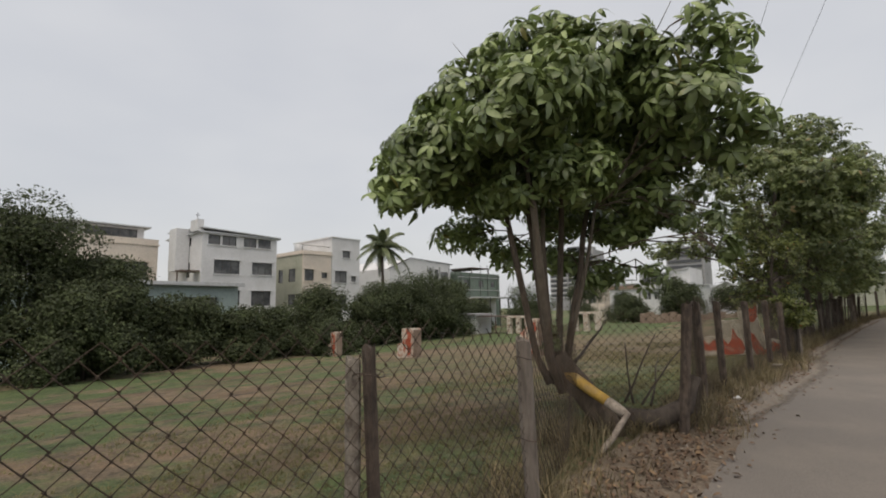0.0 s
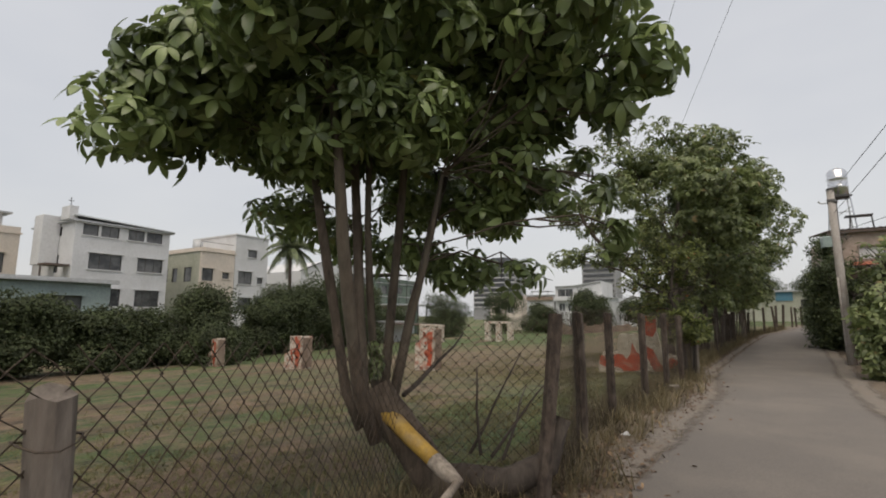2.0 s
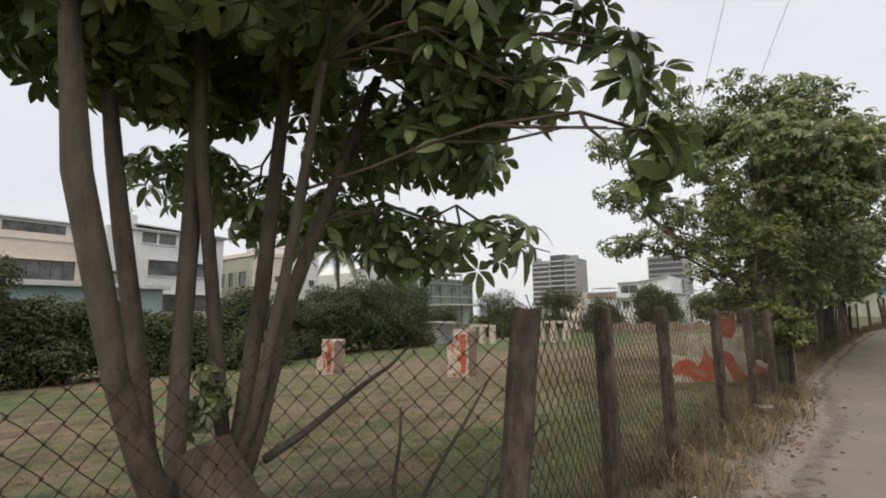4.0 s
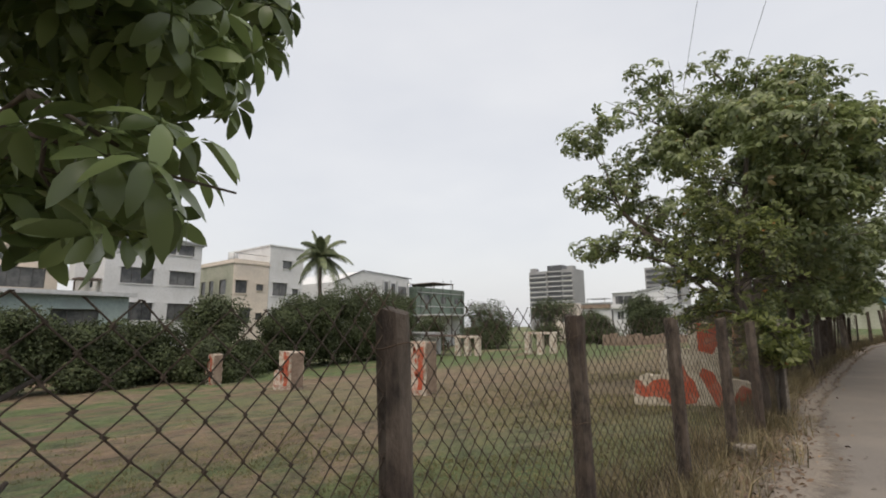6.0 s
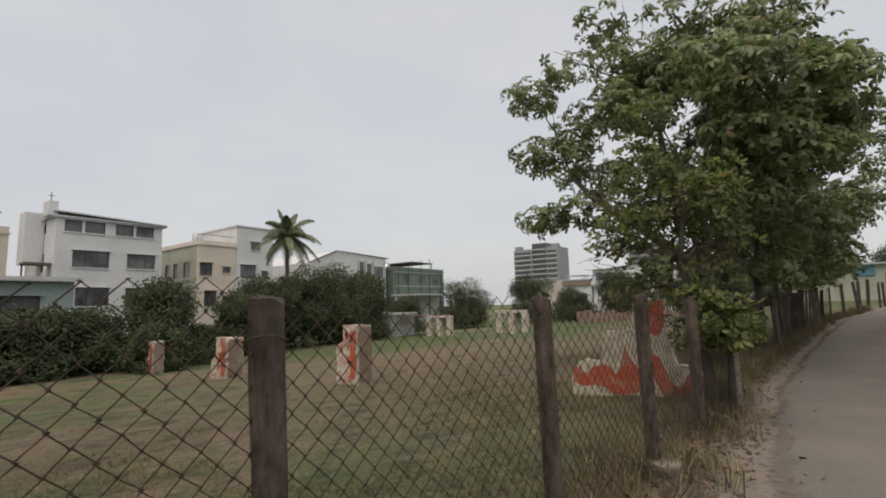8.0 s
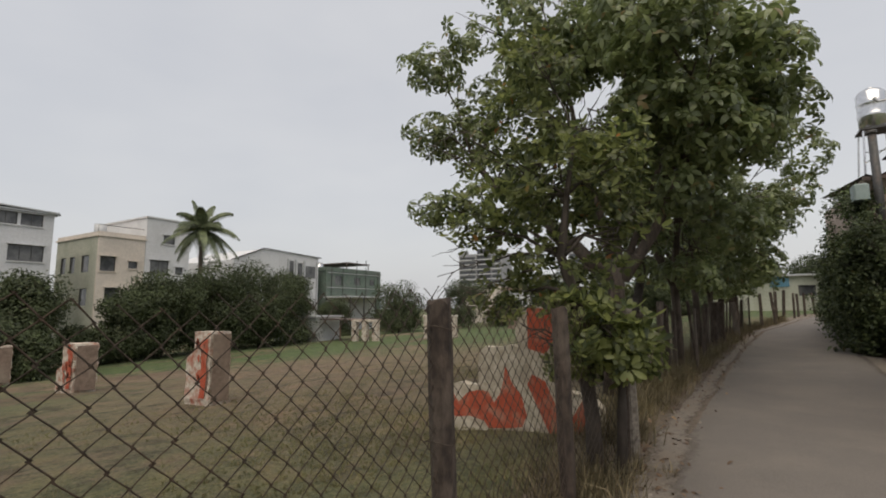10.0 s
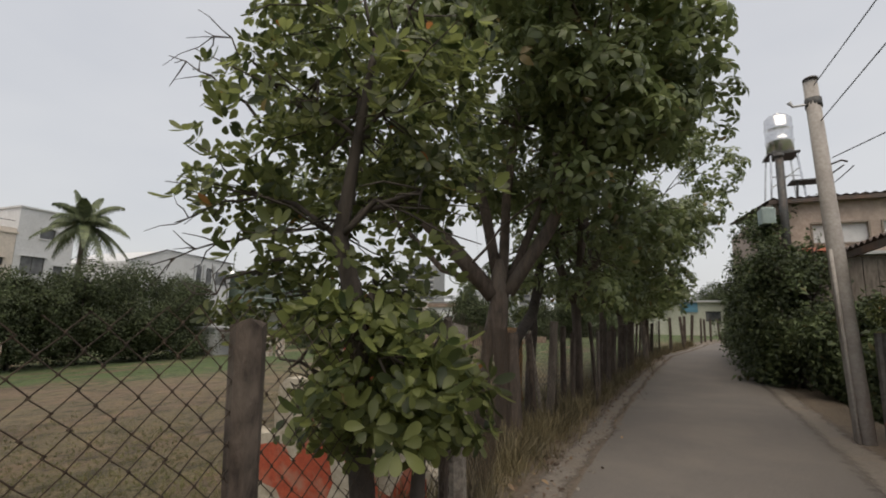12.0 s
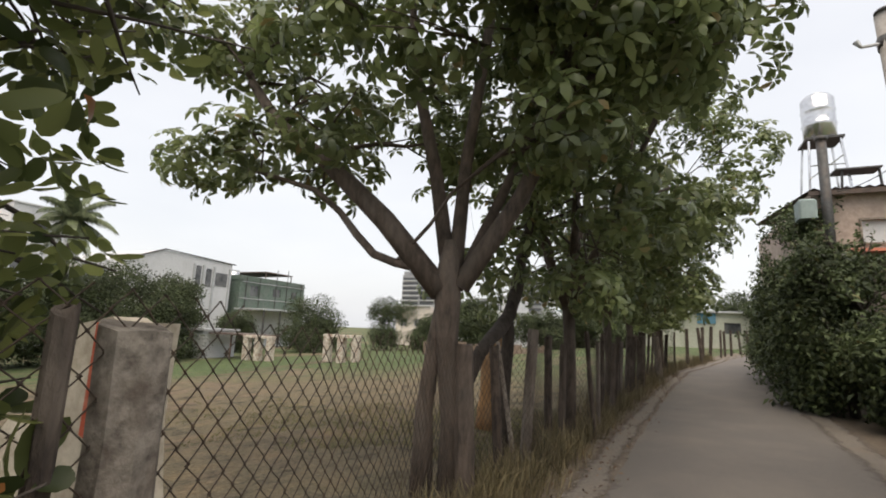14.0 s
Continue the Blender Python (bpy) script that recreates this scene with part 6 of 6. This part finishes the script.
def build_tank():
    x, y = 4.15, 28.9
    t = thing("water_tank", "shiny stainless steel water tank on a steel stand", "water tank", (x, y, 5.2))
    s = Solid()
    prof = [(6.72, 0.30), (6.76, 0.36), (7.1, 0.365), (7.14, 0.385), (7.18, 0.365), (7.5, 0.365), (7.54, 0.385), (7.58, 0.365), (7.85, 0.36), (7.95, 0.28), (7.99, 0.10)]
    s.tube([(x, y, z) for z, _ in prof], [r for _, r in prof], 20)
    part("tank", s.mesh("tank", M_STEEL, True), t)
    part("lid", Solid().tube([(x, y, 7.985), (x, y, 8.04)], 0.11, 12).mesh("lid", M_STEEL, True), t)
    for dx in (-0.32, 0.32):
        for dy in (-0.32, 0.32):
            part("leg", Solid().tube([(x + dx * 1.35, y + dy * 1.35, 5.1), (x + dx, y + dy, 6.72)], 0.03, 6).mesh("leg", M_STEEL), t)
    part("platform", Solid().box(x - 0.4, y - 0.4, 6.66, x + 0.4, y + 0.4, 6.715).mesh("platform", M_DARKSTEEL), t)
    part("brace", Solid().tube([(x - 0.4, y - 0.4, 5.6), (x + 0.36, y - 0.36, 6.2)], 0.015, 5).tube([(x - 0.38, y - 0.38, 5.95), (x + 0.38, y - 0.38, 5.95)], 0.015, 5).mesh("brace", M_STEEL), t)
    f = thing("roof_frame", "small dark steel frame on the roof", "frame", (4.7, 28.6, 5.2))
    part("frame", Solid().box(4.2, 28.2, 5.70, 5.1, 28.75, 5.74).tube([(4.3, 28.3, 5.0), (4.35, 28.3, 5.72)], 0.03, 5).tube([(5.1, 28.3, 5.0), (5.05, 28.3, 5.72)], 0.03, 5).mesh("frame", M_DARKSTEEL), f)
    c = thing("flue_pipe", "dark upright flue pipe beside the house", "pipe", (3.72, 27.2, 3.5))
    part("pipe", Solid().tube([(3.72, 27.3, 2.6), (3.72, 27.3, 6.15)], [0.11, 0.10], 10).mesh("pipe", M_DARKSTEEL, True), c)
    part("cap", Solid().tube([(3.72, 27.3, 6.155), (3.72, 27.3, 6.25)], 0.13, 10).mesh("cap", M_DARKSTEEL, True), c)
    b = thing("tarp_box", "grey-blue tarpaulin box on the wall corner", "box", (3.2, 27.4, 4.2))
    part("tarp", Solid().bevel_box(3.15, 27.1, 4.3, 3.5, 27.56, 4.75, 0.04).mesh("tarp", M_TEAL), b)


def build_pole():
    p = thing("utility_pole", "grey concrete utility pole with cables", "pole", (2.75, 20.75, rise(20.7)))
    s = Solid().tube([(2.70, 20.28, -0.1), (2.72, 20.68, 2.6), (2.74, 21.08, 5.42)], [0.118, 0.11, 0.098], 14)
    part("shaft", s.mesh("shaft", M_POLE, True), p)
    part("band", Solid().tube([(2.745, 21.03, 4.95), (2.744, 21.04, 5.1)], 0.115, 14).mesh("band", M_DARKSTEEL, True), p)
    part("cap", Solid().tube([(2.74, 21.05, 5.421), (2.74, 21.055, 5.45)], 0.105, 14).mesh("cap", M_DARKSTEEL, True), p)
    part("insulator", Solid().tube([(2.62, 20.98, 5.0), (2.45, 20.95, 4.98), (2.40, 20.95, 5.06)], [0.02, 0.02, 0.035], 7).mesh("insulator", M_WHITE), p)
    part("bracket", Solid().tube([(2.82, 20.86, 3.95), (2.96, 20.85, 4.0), (3.02, 20.82, 3.96)], 0.014, 6).tube([(2.82, 20.85, 3.8), (2.98, 20.84, 3.92)], 0.011, 6).mesh("bracket", M_DARKSTEEL), p)
    # added slim tube, standing for the lit pale side low on the shaft
    part("lit_side_tube", Solid().tube([(2.60, 20.18, 0.0), (2.61, 20.40, 1.6), (2.62, 20.56, 2.6)], 0.024, 8).mesh("lit_side_tube", M_POLE, True), p, "added pale tube standing for the pole's lit side")
    return p


def cable(a, b, sag, r=0.008, n=16, label="thin black overhead cable"):
    s = Solid().tube(bent(a, b, n, sag), r, 5)
    ob = new("overhead_cable", s.mesh("overhead_cable", M_CABLE, True))
    tagged(ob, label, "cable", "overhead cables")


build_lane_house()
build_tank()
build_pole()
cable((2.75, 20.95, 5.3), (3.75, -14.0, 6.5), 0.15)
cable((2.77, 20.95, 4.67), (3.2, -14.0, 5.9), 0.15)
cable((2.85, 20.85, 4.05), (9.2, 2.0, 4.5), 0.1)
cable((3.1, 20.85, 3.9), (3.9, 27.2, 4.9), 0.15)
cable((4.6, -4.2, 10.6), (-11.0, 46.0, 4.2), 0.0, 0.005)
cable((6.4, -5.0, 12.1), (-10.0, 47.0, 2.8), 0.0, 0.005)


# ---- painted trunk, planter and litter ----
def build_oddments():
    t = thing("painted_stump", "dead trunk painted faded ochre behind the fence", "stump", (-2.35, 21.8, land(-2.35, 21.8)))
    g = land(-2.35, 21.8) - 0.05
    part("shaft", Solid().tube(bent((-2.35, 21.8, g), (-2.33, 21.85, g + 1.45), 5, 0, 0.02, 2), [0.20, 0.18, 0.17, 0.17, 0.165, 0.15], 12, 0.25).mesh("shaft", M_OCHRE, True), t)
    b = thing("bent_limb", "dark bent limb leaning across the fence posts", "branch", (-1.95, 20.4, 0.2))
    part("limb", Solid().tube([(-1.62, 18.9, 0.95), (-1.62, 19.2, 1.22), (-1.62, 19.5, 1.36), (-1.62, 19.85, 1.46), (-1.6, 20.2, 1.66), (-1.58, 20.45, 2.0), (-1.55, 20.6, 2.5), (-1.4, 20.7, 3.2), (-1.2, 20.8, 4.0)], [0.05, 0.07, 0.08, 0.085, 0.09, 0.085, 0.07, 0.05, 0.03], 9, 0.3).mesh("limb", M_BARK_D, True), b)
    part("foot", Solid().tube([(-1.66, 20.2, -0.1), (-1.64, 20.2, 0.7), (-1.6, 20.2, 1.4), (-1.6, 20.22, 1.75)], [0.10, 0.085, 0.08, 0.05], 8, 0.3).mesh("foot", M_BARK_D, True), b)
    k = thing("cane", "slanting pale cane propped on the fence", "stick", (-1.4, 19.6, 0))
    part("stick", Solid().tube(bent((-1.35, 19.7, -0.02), (-1.45, 19.3, 1.35), 4, 0, 0.02, 6), [0.03, 0.028, 0.026, 0.024, 0.02], 7).mesh("stick", M_WOODP, True), k)
    p = thing("planter", "terracotta planter trough at the pole's foot", "planter", (3.3, 20.2, rise(20)))
    s = Solid()
    z = rise(20) - 0.02
    s.v = [(2.98, 19.9, z), (3.9, 19.9, z), (3.9, 20.3, z), (2.98, 20.3, z), (2.93, 19.85, z + 0.3), (3.95, 19.85, z + 0.3), (3.95, 20.35, z + 0.3), (2.93, 20.35, z + 0.3), (3.0, 19.92, z + 0.3), (3.88, 19.92, z + 0.3), (3.88, 20.28, z + 0.3), (3.0, 20.28, z + 0.3), (3.0, 19.92, z + 0.22), (3.88, 19.92, z + 0.22), (3.88, 20.28, z + 0.22), (3.0, 20.28, z + 0.22)]
    s.f = [(3, 2, 1, 0)] + [(i, (i + 1) % 4, 4 + (i + 1) % 4, 4 + i) for i in range(4)] + [(4 + i, 4 + (i + 1) % 4, 8 + (i + 1) % 4, 8 + i) for i in range(4)] + [(8 + i, 8 + (i + 1) % 4, 12 + (i + 1) % 4, 12 + i) for i in range(4)]
    part("trough", s.mesh("trough", M_TERRA), p)
    part("soil", Solid().quad((3.0, 19.92, z + 0.23), (3.88, 19.92, z + 0.23), (3.88, 20.28, z + 0.23), (3.0, 20.28, z + 0.23)).mesh("soil", M_SOIL), p)
    blobs = [((3.15 + 0.22 * i, 20.35, z + 1.75 + 0.18 * (i % 3)), (0.26, 0.22, 0.24)) for i in range(6)] + [((3.2 + 0.3 * i, 20.12, z + 0.42), (0.16, 0.14, 0.16)) for i in range(3)]
    part("foliage", crown_mesh("foliage", blobs, 420, SPRIG, M_LEAF_J, 0.6, (0.6, 0.9), 0.3), p, "light green potted plants")
    for i in range(4):
        part("stem", Solid().tube(bent((3.15 + 0.25 * i, 20.12, z + 0.2), (3.2 + 0.3 * i, 20.32, z + 1.75), 4, 0, 0.04, i), [0.014, 0.013, 0.012, 0.01, 0.007], 5).mesh("stem", M_BARK_D, True), p)
    sf = thing("sheet_fence", "dull grey corrugated sheet fence behind the planter", "fence", (3.7, 20.6, z))
    for i in range(2):
        s = Solid()
        x0 = 3.0 + 0.48 * i
        for j in range(13):
            s.v += [(x0 + j * 0.039, 20.56 + 0.018 * (j % 2), z), (x0 + j * 0.039, 20.56 + 0.018 * (j % 2), z + 1.45 + 0.04 * (i % 2)), (x0 + j * 0.039, 20.566 + 0.018 * (j % 2), z), (x0 + j * 0.039, 20.566 + 0.018 * (j % 2), z + 1.45 + 0.04 * (i % 2))]
        for j in range(12):
            a = 4 * j
            s.f += [(a, a + 4, a + 5, a + 1), (a + 2, a + 3, a + 7, a + 6), (a + 1, a + 5, a + 7, a + 3)]
        part("sheet", s.mesh("sheet", M_SHEET), sf)
    f = thing("concrete_block", "rough grey concrete block at a fence post foot", "block", (-1.12, 12.0, 0))
    part("block", Solid().bevel_box(-1.24, 11.88, -0.05, -1.04, 12.10, 0.13, 0.012).mesh("block", M_CONC), f)
    w = thing("paper_scrap", "crumpled white paper scrap on the verge", "litter", (-1.23, 8.04, 0.0))
    s = Solid()
    s.v = [(-1.29, 8.02, 0.015), (-1.22, 7.99, 0.02), (-1.16, 8.04, 0.016), (-1.20, 8.09, 0.02), (-1.27, 8.08, 0.018), (-1.225, 8.045, 0.06), (-1.225, 8.04, 0.005)]
    s.f = [(i, (i + 1) % 5, 5) for i in range(5)] + [((i + 1) % 5, i, 6) for i in range(5)]
    part("scrap", s.mesh("scrap", M_WHITE), w)
    far = copy_thing(w, Matrix.Translation((0.12, 30.6, rise(30.6) + 0.01)))
    tagged(far, "white paper scrap at the lane edge by the bend", "litter")


build_oddments()


# ---- grass and dead leaves ----
def blade_tuft(count, height, width, splay, seed):
    rnd = random.Random(seed)
    vs, ts = [], []
    for k in range(count):
        a, lean = rnd.uniform(0, 6.283), rnd.uniform(0.1, 1.0) * splay
        h = height * rnd.uniform(0.5, 1.1)
        c, s = math.cos(a), math.sin(a)
        ox, oy = rnd.uniform(-0.5, 0.5) * height * 0.5, rnd.uniform(-0.5, 0.5) * height * 0.5
        b = len(vs)
        vs += [(ox - s * width, oy + c * width, 0), (ox + s * width, oy - c * width, 0), (ox + c * h * lean * 0.4 - s * width * 0.7, oy + s * h * lean * 0.4 + c * width * 0.7, h * 0.6),
               (ox + c * h * lean * 0.4 + s * width * 0.7, oy + s * h * lean * 0.4 - c * width * 0.7, h * 0.6), (ox + c * h * lean, oy + s * h * lean, h * (1 - 0.35 * lean))]
        ts += [(b, b + 1, b + 3), (b, b + 3, b + 2), (b + 2, b + 3, b + 4)]
    return np.array(vs, dtype=float), np.array(ts)


def strew(name, label, category, places, shapes, sizes, material, tilt=0.15):
    n = len(places)
    nrm = np.tile(np.array((0.0, 0.0, 1.0)), (n, 1)) + rng.normal(scale=tilt, size=(n, 3))
    ob = new(name, scatter(shapes, places, nrm, sizes, name, material))
    tagged(ob, label, category, kind="stuff")


def on_land(xs, ys, lift=0.0):
    return np.array([(x, y, land(x, y) - 0.03 + lift) for x, y in zip(xs, ys)])


def fence_x(y):
    pts = LANE_FENCE
    if y >= pts[-1][1]:
        return road_left(y) - 0.62
    for p, q in zip(pts, pts[1:]):
        if p[1] <= y <= q[1]:
            return p[0] + (q[0] - p[0]) * (y - p[1]) / (q[1] - p[1])
    return pts[0][0]


TALL = [blade_tuft(9, 0.34, 0.0045, 0.8, i) for i in range(4)]
SHORT = [blade_tuft(8, 0.055, 0.0032, 1.5, i + 10) for i in range(6)]
ys = rng.uniform(-3, 36, 5200)
xs = np.array([fence_x(y) for y in ys]) + rng.normal(-0.05, 0.24, len(ys))
strew("fence_grass", "tall dry grass along the fence foot", "grass", on_land(xs, ys), TALL, rng.uniform(0.25, 1.15, len(ys)) * (0.7 + 0.5 * np.sin(ys * 1.7) ** 2) * np.where(ys > 15, np.where(rng.random(len(ys)) < 0.6, 0.45, 1.1), 1.0), M_GRASS, 0.3)
ys = rng.uniform(15.2, 40, 2600)
xs = np.array([fence_x(y) for y in ys]) + rng.normal(0.06, 0.14, len(ys))
WEED = [blade_tuft(10, 0.52, 0.005, 0.7, i + 30) for i in range(4)]
strew("fence_weeds", "tall straggling dry weeds grown through the fence", "weeds", on_land(xs, ys), WEED, rng.uniform(0.3, 1.15, len(ys)) * (0.55 + 0.5 * np.sin(ys * 2.1) ** 2), M_GRASS, 0.25)
ys = rng.uniform(-3, 24, 42000)
xs = np.array([fence_x(y) for y in ys]) - 0.1 - np.abs(rng.normal(0, 4.0, len(ys)))
keep = np.array([noise.noise(Vector((x * 0.5, y * 0.3, 4.0))) > -0.25 for x, y in zip(xs, ys)])
strew("field_grass", "short patchy green and dry grass blades", "grass", on_land(xs[keep], ys[keep]), SHORT, rng.uniform(0.35, 1.1, keep.sum()), M_TURF, 0.25)

CURL = []
for curl in (0.2, 0.5, -0.3):
    v, t = leaf_shape(0.085, 0.036, curl, 0.5)
    CURL.append((v + np.array((-0.04, 0, 0.008)), t))
ys = rng.uniform(-2, 34, 3900)
xs = np.array([road_left(y) for y in ys]) - 0.30 + rng.normal(0, 0.28, len(ys))
ys[:1400] = rng.normal(4.6, 1.9, 1400)
xs[:1400] = rng.normal(-1.22, 0.26, 1400)
ys[1400:2000] = rng.normal(12.3, 1.5, 600)
xs[1400:2000] = rng.normal(-0.85, 0.28, 600)
strew("dead_leaves", "curled brown dead leaves on the verge", "leaves", np.array([(x, y, rise(y) + 0.022) for x, y in zip(xs, ys)]), CURL, rng.uniform(0.4, 1.0, len(ys)), M_DEAD, 0.35)

PEBBLE = []
for k in range(3):
    r = random.Random(k)
    v = np.array([(0.018 * math.cos(a) * r.uniform(0.7, 1.2), 0.018 * math.sin(a) * r.uniform(0.7, 1.2), 0) for a in np.linspace(0, 5.236, 6)] + [(0.003, 0.002, 0.014)])
    PEBBLE.append((v, np.array([(i, (i + 1) % 6, 6) for i in range(6)])))
ys = rng.uniform(-2, 32, 1500)
xs = np.array([road_left(y) for y in ys]) - 0.05 + rng.normal(0, 0.25, len(ys))
strew("pebbles", "small stones and grit along the asphalt edge", "pebbles", np.array([(x, y, rise(y) + 0.02) for x, y in zip(xs, ys)]), PEBBLE, rng.uniform(0.3, 1.3, len(ys)), M_CONC, 0.2)
